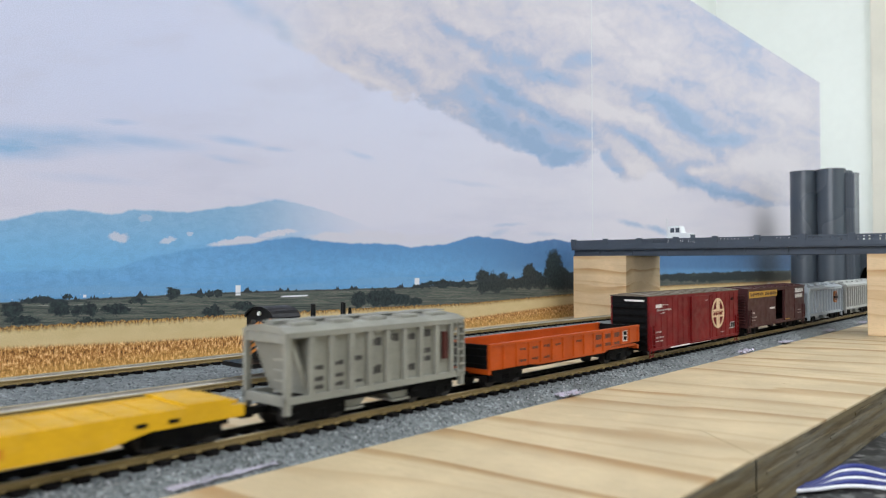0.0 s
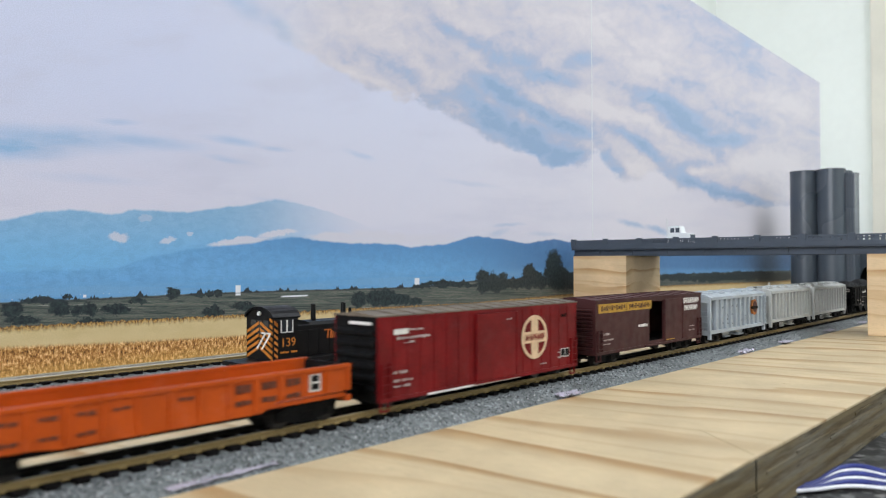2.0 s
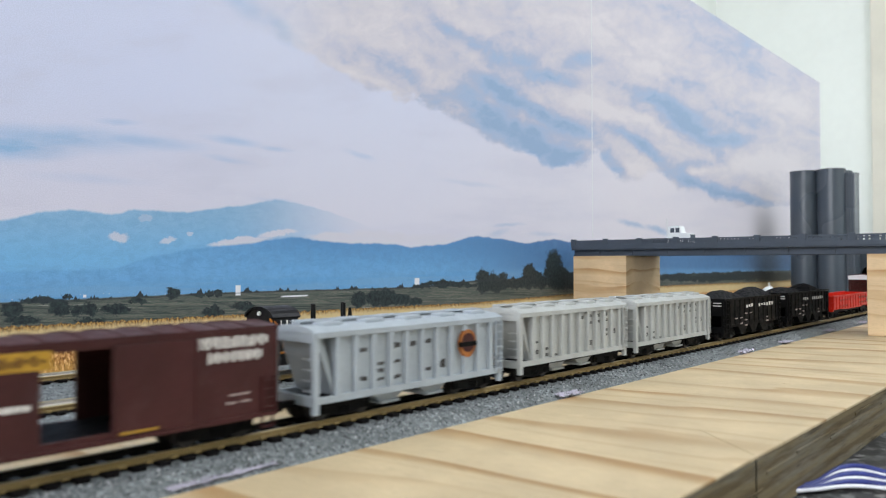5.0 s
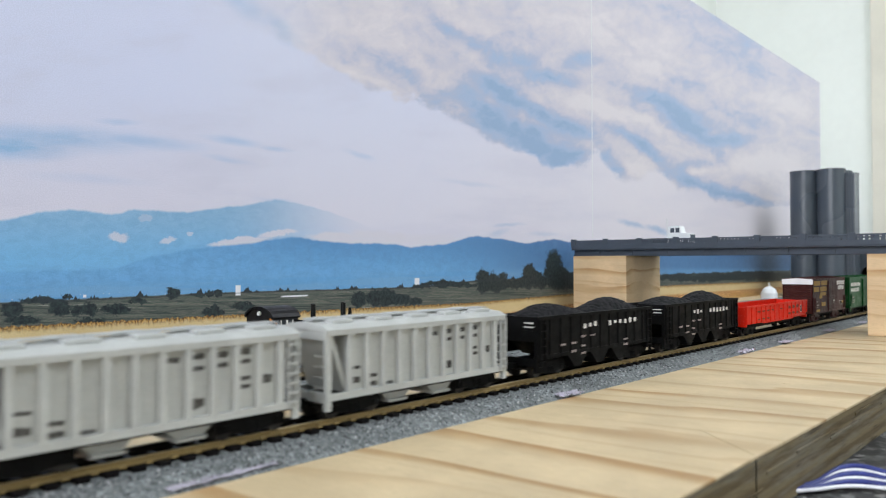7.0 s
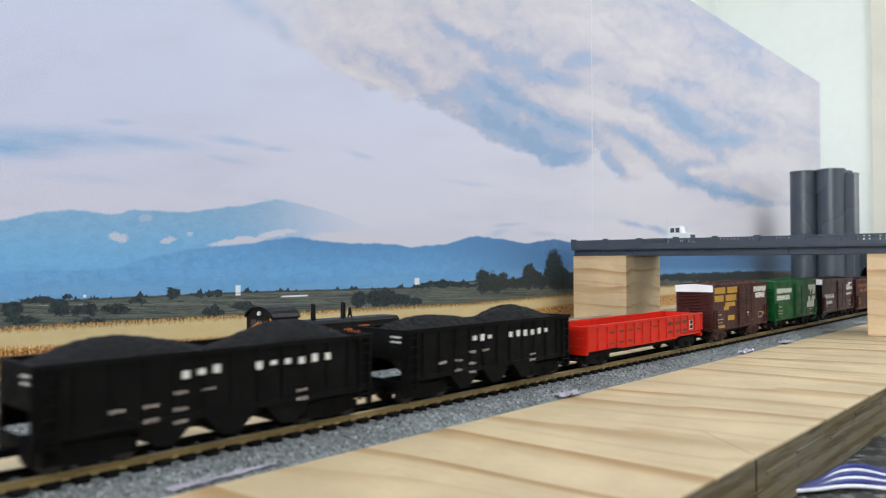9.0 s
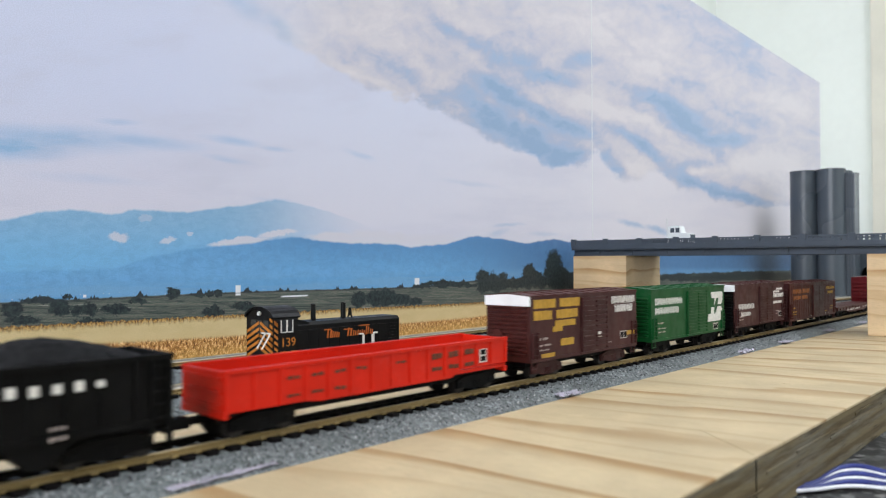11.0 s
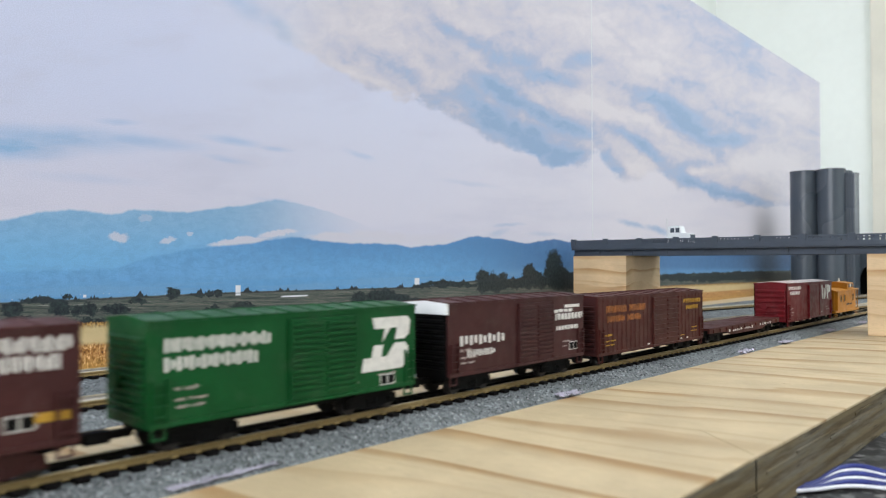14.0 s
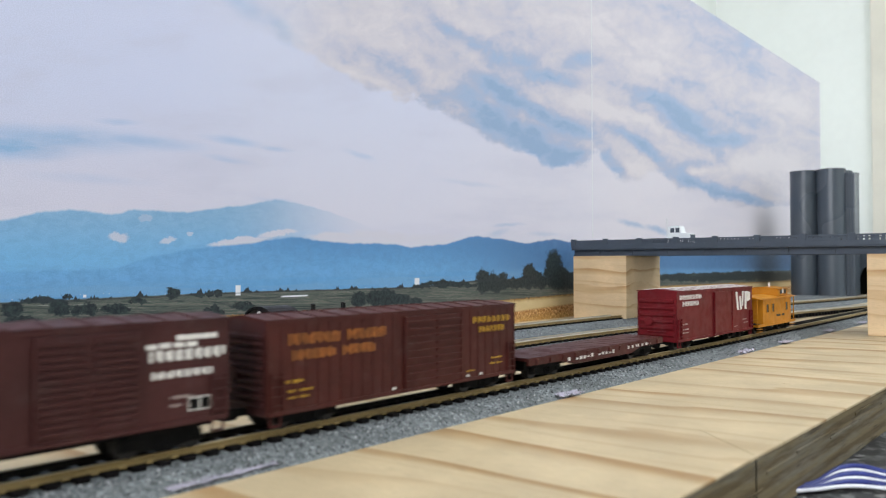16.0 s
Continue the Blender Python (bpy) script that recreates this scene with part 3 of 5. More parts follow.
def bed(name, x0, x1, y0, y1, label):
    bm = bmesh.new()
    prism(bm, [(y0, -5), (y0 + 6, -2.5), (y1 - 6, -2.5), (y1, -5)], 0, x0, x1)
    tagged(new(name, mesh_of(bm, name, M_BALLAST)), label, "ballast", "", "structure").matrix_basis = mm(0, 0, 0)


bed("ballast_bed", -500, 2190, -19.6, 16, "grey gravel ballast bed under the main track")
bed("ballast_bed", -500, 1000, 50, 152, "grey gravel ballast bed under the rear sidings")

stone_bm = []
verts, faces = [], []
rs = np.random.RandomState(4)
for y0, y1, count in ((-18.5, -8.2, 5200), (50, 64, 800), (77, 126, 4200)):
    xs = 40 + 700 * rs.rand(count) ** 1.5
    ys = y0 + (y1 - y0) * rs.rand(count)
    for x, y in zip(xs, ys):
        r = 0.16 + 0.3 * rs.rand()
        k = len(verts)
        a = rs.rand() * 6.28
        for dx, dy, dz in ((1, 0, 0), (0, 1, 0), (-1, 0, 0), (0, -1, 0), (0, 0, 0.9), (0, 0, -0.6)):
            j = r * (0.7 + 0.6 * rs.rand())
            verts.append(((x + j * (dx * math.cos(a) - dy * math.sin(a))) * MM, (y + j * (dx * math.sin(a) + dy * math.cos(a))) * MM, (-2.45 - max(0.0, -13.6 - y) * 0.42 + j * dz) * MM))
        faces += [(k, k + 1, k + 4), (k + 1, k + 2, k + 4), (k + 2, k + 3, k + 4), (k + 3, k, k + 4), (k + 1, k, k + 5), (k + 2, k + 1, k + 5), (k + 3, k + 2, k + 5), (k, k + 3, k + 5)]
me = bpy.data.meshes.new("ballast_stones")
me.from_pydata(verts, [], faces)
me.materials.append(M_STONE)
loose = tagged(new("ballast_stones", me), "loose grey ballast stones beside the rails", "gravel", "", "stuff")
loose.matrix_basis = mm(0, 0, 0)

TIE_MESH = mesh_of(B(-1.3, 1.3, -7.6, 7.6, -4.2, -1.5, bevel=0.25), "tie", M_TIE)


def rail_path(path, offset):
    """Rail profile swept along a gently bent path of (x, y) points."""
    out = bmesh.new()
    prof = [(-0.7, -1.5), (0.7, -1.5), (0.7, -1.25), (0.25, -1.12), (0.25, -0.6), (0.45, -0.48), (0.45, -0.12), (-0.45, -0.12), (-0.45, -0.48), (-0.25, -0.6), (-0.25, -1.12), (-0.7, -1.25)]
    rings = []
    for i, (x, y) in enumerate(path):
        a, b = path[max(i - 1, 0)], path[min(i + 1, len(path) - 1)]
        d = Vector((b[0] - a[0], b[1] - a[1])).normalized()
        n = Vector((-d.y, d.x))
        rings.append([out.verts.new((x + n.x * (offset + q), y + n.y * (offset + q), z)) for q, z in prof])
    for r0, r1 in zip(rings, rings[1:]):
        for i in range(12):
            out.faces.new((r0[i], r0[(i + 1) % 12], r1[(i + 1) % 12], r1[i]))
    out.faces.new(rings[0]), out.faces.new(rings[-1])
    bmesh.ops.recalc_face_normals(out, faces=out.faces[:])
    return out


def head_path(path, offset):
    out = bmesh.new()
    last = None
    for i, (x, y) in enumerate(path):
        a, b = path[max(i - 1, 0)], path[min(i + 1, len(path) - 1)]
        d = Vector((b[0] - a[0], b[1] - a[1])).normalized()
        n = Vector((-d.y, d.x))
        ring = [out.verts.new((x + n.x * (offset + q), y + n.y * (offset + q), z)) for q, z in ((-0.48, -0.12), (0.48, -0.12), (0.36, 0.0), (-0.36, 0.0))]
        if last:
            for j in range(4):
                out.faces.new((last[j], last[(j + 1) % 4], ring[(j + 1) % 4], ring[j]))
        last = ring
    bmesh.ops.recalc_face_normals(out, faces=out.faces[:])
    return out


def track(label, path, near0, near1, back, back_label):
    t = thing("railway_track", label, "railway track", mm(0, 0, 0), "tracks of the layout")
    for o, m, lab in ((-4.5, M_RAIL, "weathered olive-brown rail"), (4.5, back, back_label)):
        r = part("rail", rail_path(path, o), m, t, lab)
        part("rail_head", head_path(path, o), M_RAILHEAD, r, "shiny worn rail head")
    rest = bmesh.new()
    # web made a full black strip, standing in for shade between the rails
    for (xa, ya), (xb, yb) in zip(path, path[1:]):
        seg, ang = math.hypot(xb - xa, yb - ya), math.atan2(yb - ya, xb - xa)
        m = Matrix.Translation(((xa + xb) / 2, (ya + yb) / 2, -3.2)) @ Matrix.Rotation(ang, 4, "Z") @ Matrix.Diagonal((seg, 9.0, 1.5, 1))
        web = bmesh.new()
        bmesh.ops.create_cube(web, size=1.0, matrix=m)
        part("tie_web", web, M_TIE, t, "black plastic web filled in to darken the track")
    run, i = 0.0, 0
    for (xa, ya), (xb, yb) in zip(path, path[1:]):
        seg, ang = math.hypot(xb - xa, yb - ya), math.atan2(yb - ya, xb - xa)
        while run <= seg:
            x, y = xa + (xb - xa) * run / seg, ya + (yb - ya) * run / seg
            if near0 <= x <= near1:
                part("tie", TIE_MESH, M_TIE, t, "", pose(x * MM, y * MM, 0, 0, 0, math.degrees(ang)))
            else:
                m = Matrix.Translation((x, y, -2.6)) @ Matrix.Rotation(ang, 4, "Z") @ Matrix.Diagonal((2.3, 16, 2.2, 1))
                bmesh.ops.create_cube(rest, size=1.0, matrix=m)
            run += PITCH
        run -= seg
    pins = bmesh.new()
    for (xa, ya), (xb, yb) in zip(path, path[1:]):
        seg, ang = math.hypot(xb - xa, yb - ya), math.atan2(yb - ya, xb - xa)
        for i in range(int(seg / PITCH)):
            x, y = xa + (xb - xa) * (i + 0.5) * PITCH / seg, ya + (yb - ya) * (i + 0.5) * PITCH / seg
            if 20 < x < 620:
                for o in (-5.5, -3.5):
                    m = Matrix.Translation((x, y, -1.3)) @ Matrix.Rotation(ang, 4, "Z") @ Matrix.Translation((0, o, 0)) @ Matrix.Diagonal((1.5, 0.9, 0.6, 1))
                    bmesh.ops.create_cube(pins, size=1.0, matrix=m)
    tagged(part("rail_fixing", pins, M_RAIL, t, "moulded brown rail fixings"), kind="stuff")
    tagged(part("far_ties", rest, M_TIE, t), kind="stuff")
    return t


track("straight main track with brown rails on black ties", [(-450, 0), (2190, 0)], 20, 830, M_RAILDARK, "dark brown rail, train shade in its colour")
SIDE_B = [(-450, 71.5), (330, 71.5), (400, 68), (480, 60), (560, 49), (660, 34), (740, 23), (820, 14), (900, 9.5)]
SIDE_A = [(-450, 131), (420, 131), (500, 128), (580, 121), (660, 110), (760, 93), (860, 77), (960, 66), (1150, 58)]
track("rear siding track curving towards the main track", SIDE_B, 40, 700, M_NICKEL, "bright nickel rail")
track("rearmost siding track along the backdrop", SIDE_A, 60, 760, M_NICKEL, "bright nickel rail")


# ---- rolling stock; each vehicle stands with its middle at x = 0, rail tops at z = 0 ----
def truck(parent, x, body=None):
    """A two-axle bogie: side frames with springs and journal boxes, bolster, four wheels."""
    bm = bmesh.new()
    for s in (-1, 1):
        y = s * 6.3
        prism(bm, [(x - 9.0, 1.7), (x - 9.0, 4.2), (x - 5, 5.4), (x + 5, 5.4), (x + 9.0, 4.2), (x + 9.0, 1.7), (x + 5.6, 1.8), (x + 2.6, 1.0), (x - 2.6, 1.0), (x - 5.6, 1.8)], 1, y - 0.5, y + 0.5)
        for dx in (-6.9, 6.9):
            box(bm, x + dx - 1.0, x + dx + 1.0, y + s * 0.2 - 0.6, y + s * 0.2 + 0.6, 1.9, 3.6)
        for dx in (-1.3, 0.0, 1.3):
            rod(bm, (x + dx, y + s * 0.45, 1.4), (x + dx, y + s * 0.45, 3.6), 0.42, 6)
    box(bm, x - 2.0, x + 2.0, -6, 6, 2.6, 4.6)
    t = part("bogie", bm, body or M_BLACK, parent, "black plastic bogie")
    for dx in (-6.9, 6.9):
        ax = part("axle", rod(bmesh.new(), (x + dx, -6, 2.6), (x + dx, 6, 2.6), 0.5, 6), M_WHEEL, t)
        for y in (-4.6, 4.6):
            w = bmesh.new()
            rod(w, (x + dx, y - 0.9, 2.6), (x + dx, y + 0.9, 2.6), 2.6, 18)
            rod(w, (x + dx, y - (0.9 if y > 0 else -0.9) * 1.0, 2.6), (x + dx, y - (1.3 if y > 0 else -1.3), 2.6), 3.1, 18)
            part("wheel", w, M_WHEEL, t)


def coupler(parent, x, s):
    bm = bmesh.new()
    box(bm, min(x, x + s * 6), max(x, x + s * 6), -1.0, 1.0, 3.7, 5.3)
    box(bm, min(x + s * 5, x + s * 8), max(x + s * 5, x + s * 8), -1.9, 1.3, 3.2, 5.8, bevel=0.3)
    part("coupler", bm, M_BLACK, parent, "black plastic coupler")


def running_gear(car, L, inset=14.0, frame_z=(4.8, 6.4), material=None):
    for s in (-1, 1):
        truck(car, s * (L / 2 - inset), material)
        coupler(car, s * (L / 2 - 1), s)
    part("underframe", B(-L / 2 + 2, L / 2 - 2, -6.0, 6.0, frame_z[0], frame_z[1]), M_BLACK, car)


def bars(parent, y, x0, z0, width, height, words, material, name="lettering", jitter=0.12, fill=0.8, split=False):
    """Writing as plain bars: a row of blocks, one word after another."""
    n = sum(words) + len(words) - 1
    cell = width / n
    bm = bmesh.new()
    x = x0
    for w in words:
        for _ in range(w):
            a, b = random.uniform(0, jitter) * height, random.uniform(0, jitter) * height
            l, r = x + cell * (1 - fill) / 2, x + cell * (1 + fill) / 2
            if split:
                box(bm, l, l + (r - l) * 0.36, y - 0.09, y + 0.05, z0, z0 + height)
                box(bm, r - (r - l) * 0.34, r, y - 0.09, y + 0.05, z0 + a * 2, z0 + height - b * 2)
            else:
                box(bm, l, r, y - 0.09, y + 0.05, z0 + a, z0 + height - b)
            x += cell
        x += cell
    return part(name, bm, material, parent, "")


def ladder(parent, x, y, z0, z1, width, rungs, material):
    bm = bmesh.new()
    for dx in (-width / 2, width / 2):
        box(bm, x + dx - 0.2, x + dx + 0.2, y - 0.75, y - 0.1, z0, z1)
    for i in range(rungs):
        z = z0 + (z1 - z0) * (i + 0.5) / rungs
        box(bm, x - width / 2, x + width / 2, y - 0.85, y - 0.5, z - 0.16, z + 0.16)
    return part("ladder", bm, material, parent)


def boxcar(label, L, W, H, S, paint, end_paint, roof_paint, door=(0.0, 22.0), door_ribs=0, side_ribs=0, open_gap=0.0, group="freight cars of the train", ribs=9, white_top=False, under=None, seam=None):
    """A closed boxcar: sides, ribbed ends, seamed roof, sliding doors, ladders, steps, brake wheel, bogies and couplers."""
    car = thing("boxcar", label, "boxcar", None, group)
    h = W / 2
    dx, dw = door
    g0, g1 = dx - dw / 2 - open_gap, dx - dw / 2
    for s in (-1, 1):
        sh = bmesh.new()
        y0, y1 = sorted((s * h, s * (h - 0.7)))
        if open_gap:
            box(sh, -L / 2, g0, y0, y1, S, H)
            box(sh, g1, L / 2, y0, y1, S, H)
            box(sh, g0, g1, y0, y1, H - 1.8, H)
            box(sh, g0, g1, y0, y1, S, S + 2.0)
        else:
            box(sh, -L / 2, L / 2, y0, y1, S, H)
        body = part("side_wall", sh, paint, car)
    part("car_floor", B(-L / 2 + 0.5, L / 2 - 0.5, -h + 0.75, h - 0.75, S + 0.8, S + 2.0), M_BLACK, car)
    if side_ribs:
        for i in range(side_ribs + 1):
            x = -L / 2 + 0.5 + (L - 1) * i / side_ribs
            if abs(x - dx) > dw / 2 + 0.8 and not (g0 - 0.6 < x < g1):
                part("side_rib", B(x - 0.22, x + 0.22, -h - 0.18, -h + 0.1, S + 0.4, H - 1.0), paint, car)
    part("side_sill", B(-L / 2 + 0.3, L / 2 - 0.3, -h - 0.3, -h + 0.2, S - 0.2, S + 0.9), paint, car)
    part("top_rail", B(-L / 2, L / 2, -h - 0.22, -h + 0.1, H - 1.0, H - 0.1), paint, car)
    for s in (-1, 1):
        bm = bmesh.new()
        xo = s * L / 2
        box(bm, min(xo, xo - s * 0.7), max(xo, xo - s * 0.7), -h + 0.02, h - 0.02, S - 0.2, H)
        e = part("end_wall", bm, end_paint, car, "ribbed end wall")
        step = (H - S - 4.5) / ribs
        for i in range(ribs):
            z = S + 1.6 + step * (i + 0.5)
            rb = bmesh.new()
            prism(rb, [(xo - s * 0.1, z - step * 0.42), (xo + s * 0.75, z - step * 0.12), (xo + s * 0.75, z + step * 0.12), (xo - s * 0.1, z + step * 0.42)], 1, -h + 1.3, h - 1.3)
            part("end_rib", rb, end_paint, e)
    roof = bmesh.new()
    prism(roof, [(-h - 0.35, H), (-h - 0.35, H + 0.35), (0, H + 1.2), (h + 0.35, H + 0.35), (h + 0.35, H)], 0, -L / 2 - 0.3, L / 2 + 0.3)
    rf = part("roof", roof, roof_paint, car, "low-pitched metal roof")
    seams = bmesh.new()
    n = max(9, int(L / 7))
    for i in range(1, n):
        x = -L / 2 + L * i / n
        for s in (-1, 1):
            prism(seams, [(s * (h + 0.3), H + 0.35), (0, H + 1.18), (0, H + 1.5), (s * (h + 0.3), H + 0.62)], 0, x - 0.28, x + 0.28)
    part("roof_seam", seams, seam or roof_paint, rf)
    if white_top:
        xe = -L / 2
        bm = bmesh.new()
        prism(bm, [(-h - 0.1, H - 3.2), (h + 0.1, H - 3.2), (h + 0.1, H + 0.1), (0, H + 0.8), (-h - 0.1, H + 0.1)], 0, xe - 0.95, xe + 0.1)
        part("end_cap", bm, M_WHITE, car, "white painted top of the end wall")
    # sliding door with its tracks
    d = part("door", B(dx - dw / 2, dx + dw / 2, -h - 0.55, -h - 0.05, S + 0.8, H - 1.3, bevel=0.15), paint, car, "sliding side door")
    for i in range(door_ribs):
        z = S + 1.6 + (H - S - 3.6) * (i + 0.5) / door_ribs
        for k in (-1, 1):
            x0, x1 = sorted((dx + k * 0.7, dx + k * (dw / 2 - 0.7)))
            part("door_rib", B(x0, x1, -h - 1.0, -h - 0.5, z - 0.38, z + 0.38), paint, d)
    for x in (dx - dw / 2 + 0.3, dx + dw / 2 - 0.3):
        part("door_stile", B(x - 0.3, x + 0.3, -h - 0.85, -h - 0.5, S + 0.9, H - 1.4), paint, d)
    part("door_track", B(dx - dw / 2 - (dw if open_gap else 1), dx + dw / 2 + 2, -h - 0.9, -h - 0.2, S + 0.1, S + 0.75), paint, car)
    for x in (-L / 2 + 2.6, L / 2 - 2.6):
        ladder(car, x, -h, S + 1.0, S + (H - S) * (0.45 if x > 0 else 0.45), 3.2, 4, paint)
        st = bmesh.new()
        for k in (-1.4, 1.4):
            box(st, x + k - 0.2, x + k + 0.2, -h + 0.1, -h + 0.5, S - 2.6, S)
        box(st, x - 1.6, x + 1.6, -h + 0.05, -h + 0.55, S - 2.8, S - 2.4)
        part("stirrup_step", st, paint, car)
    part("end_platform", B(-L / 2 - 1.4, -L / 2 - 0.4, -4.5, 4.5, S + 4.2, S + 4.6), end_paint, car)
    bw = bmesh.new()
    rod(bw, (-L / 2 - 1.0, 3.5, S + 9), (-L / 2 - 1.5, 3.5, S + 9), 2.0, 14)
    part("brake_wheel", bw, end_paint, car)
    running_gear(car, L, 14.0, (4.4, S + 0.8), under)
    return car, body, h


def data_marks(car, y, L, S, material, seed):
    """Small rows of car data near both ends of the side."""
    r = random.Random(seed)
    material = M_FADEDWHITE if material == M_LETTER else material
    for x, z, w, hh, ws in ((-L / 2 + 5, S + 7.0, 5.5, 1.0, [2, 4]), (-L / 2 + 5, S + 4.8, 7.5, 0.8, [3, 5]), (-L / 2 + 5, S + 3.3, 6.5, 0.7, [4, 4]), (L / 2 - 13, S + 5.5, 5.5, 0.7, [5]), (L / 2 - 13, S + 3.8, 6.5, 0.7, [3, 3]), (L / 2 - 24, S + 2.6, 4, 0.6, [3])):
        bars(car, y, x + r.uniform(-0.6, 0.6), z, w, hh, ws, material, "data_mark", 0.3, 0.7)


def consolidated_stencil(car, y, x, z):
    for k in (0, 2.6):
        part("stencil_panel", B(x + k, x + k + 2.2, y - 0.1, y + 0.05, z, z + 2.4), M_BLACK, car)
        part("stencil_border", B(x + k - 0.25, x + k + 2.45, y - 0.05, y + 0.05, z - 0.25, z + 2.65), M_LETTER, car)


def covered_hopper(label, L, H, S, paint, W=18.5, ribs=11, marks=M_DARKLET, seed=1, bays=2):
    """A covered hopper: ribbed sides, sloped end sheets behind corner posts, hatches, running boards, outlet bays."""
    car = thing("covered_hopper", label, "hopper car", None, "freight cars of the train")
    h = W / 2
    e = 7.2
    r = random.Random(seed)
    bm = bmesh.new()
    er = 5.0
    prism(bm, [(-L / 2 + e, S + 1.5), (L / 2 - er, S + 1.5), (L / 2 - er, H), (-L / 2 + e, H)], 1, -h + 0.95, h - 0.95)
    part("body", bm, paint, car)
    for i in range(ribs + 1):
        x = -L / 2 + e + 0.5 + (L - e - er - 1.0) * i / ribs
        part("side_rib", B(x - 0.8, x + 0.8, -h - 0.25, -h + 1.0, S + 1.2, H - 0.6, bevel=0.15), paint, car)
    part("side_sill", B(-L / 2, L / 2, -h - 0.1, -h + 1.0, S, S + 1.7), paint, car)
    part("side_sill", B(-L / 2, L / 2, h - 1.0, h + 0.1, S, S + 1.7), paint, car)
    part("top_chord", B(-L / 2 + 0.5, L / 2 - 0.5, -h - 0.35, -h + 0.6, H - 1.1, H + 0.1), paint, car)
    for s in (-1, 1):
        x = s * (L / 2 - 0.8)
        part("end_sheet", prism(bmesh.new(), [(s * (L / 2 - 7.0), S + 2), (s * (L / 2 - e - 0.8), S + 2), (s * (L / 2 - 3.2), H - 0.2), (s * (L / 2 - 1.2), H - 0.2)], 1, -h + 1.4, h - 1.4), paint, car, "sloping end sheet")
        for y in (-h + 0.7, h - 0.7):
            part("corner_post", B(x - 0.8, x + 0.8, y - 0.7, y + 0.7, S - 2.6, H), paint, car)
        part("end_sill", B(x - 0.7, x + 0.7, -h, h, S - 0.6, S + 1.8), paint, car)
        part("end_beam", B(x - 0.5, x + 0.5, -h + 0.6, h - 0.6, H - 2.4, H - 0.1), paint, car)
        for i in range(4):
            z = S + 3 + (H - S - 7) * i / 4
            part("end_rung", B(x + s * 0.7 - 0.2, x + s * 0.7 + 0.2, -h + 1, -h + 5, z, z + 0.35), paint, car)
        if s < 0:
            continue
        lb = bmesh.new()
        for i in range(7):
            z = S + 1.5 + (H - S - 2.5) * i / 6.5
            box(lb, x - 2.6 if s > 0 else x - 0.4, x + 0.4 if s > 0 else x + 2.6, -h - 0.75, -h - 0.35, z - 0.22, z + 0.22)
        for k in (0.2, -2.5 * s):
            box(lb, x + k - 0.2, x + k + 0.2, -h - 0.7, -h - 0.1, S + 0.5, H - 0.5)
        part("ladder", lb, paint, car)
    rf = part("roof", prism(bmesh.new(), [(-h - 0.4, H), (-h - 0.4, H + 0.3), (-h + 2.5, H + 1.5), (0, H + 2.1), (h - 2.5, H + 1.5), (h + 0.4, H + 0.3), (h + 0.4, H)], 0, -L / 2, L / 2), paint, car, "rounded roof with loading hatches")
    n = 5
    for i in range(n):
        x = -L / 2 + 8 + (L - 16) * i / (n - 1)
        for y in (-4.4, 4.4):
            part("hatch", B(x - 3.4, x + 3.4, y - 2.0, y + 2.0, H + 1.2, H + 2.6, bevel=0.5), paint, rf)
    for y in (-1.3, 1.3):
        part("running_board", B(-L / 2 + 1, L / 2 - 1, y - 0.9, y + 0.9, H + 2.5, H + 2.8), paint, rf)
    for i in range(bays):
        x = (i - (bays - 1) / 2) * 18
        part("outlet_bay", prism(bmesh.new(), [(x - 9, S + 1.5), (x + 9, S + 1.5), (x + 2.8, 2.0), (x - 2.8, 2.0)], 1, -5.5, 5.5), paint, car, "sloped outlet bay")
        part("outlet_gate", B(x - 3.6, x + 3.6, -6.5, 6.5, 1.6, 2.3), paint, car)
    running_gear(car, L, 11.5, (4.2, S + 0.4))
    cell = (L - e - er - 1.0) / ribs

    def mark(i, z, hh, w=0.6, m=marks):
        """Writing sits on the sheets between the ribs."""
        x = -L / 2 + e + cell * (i + 0.5)
        bars(car, -h + 0.93, x - cell * w / 2, z, cell * w, hh, [2], m, "data_mark", 0.2, 0.85)
    return car, mark, cell, h


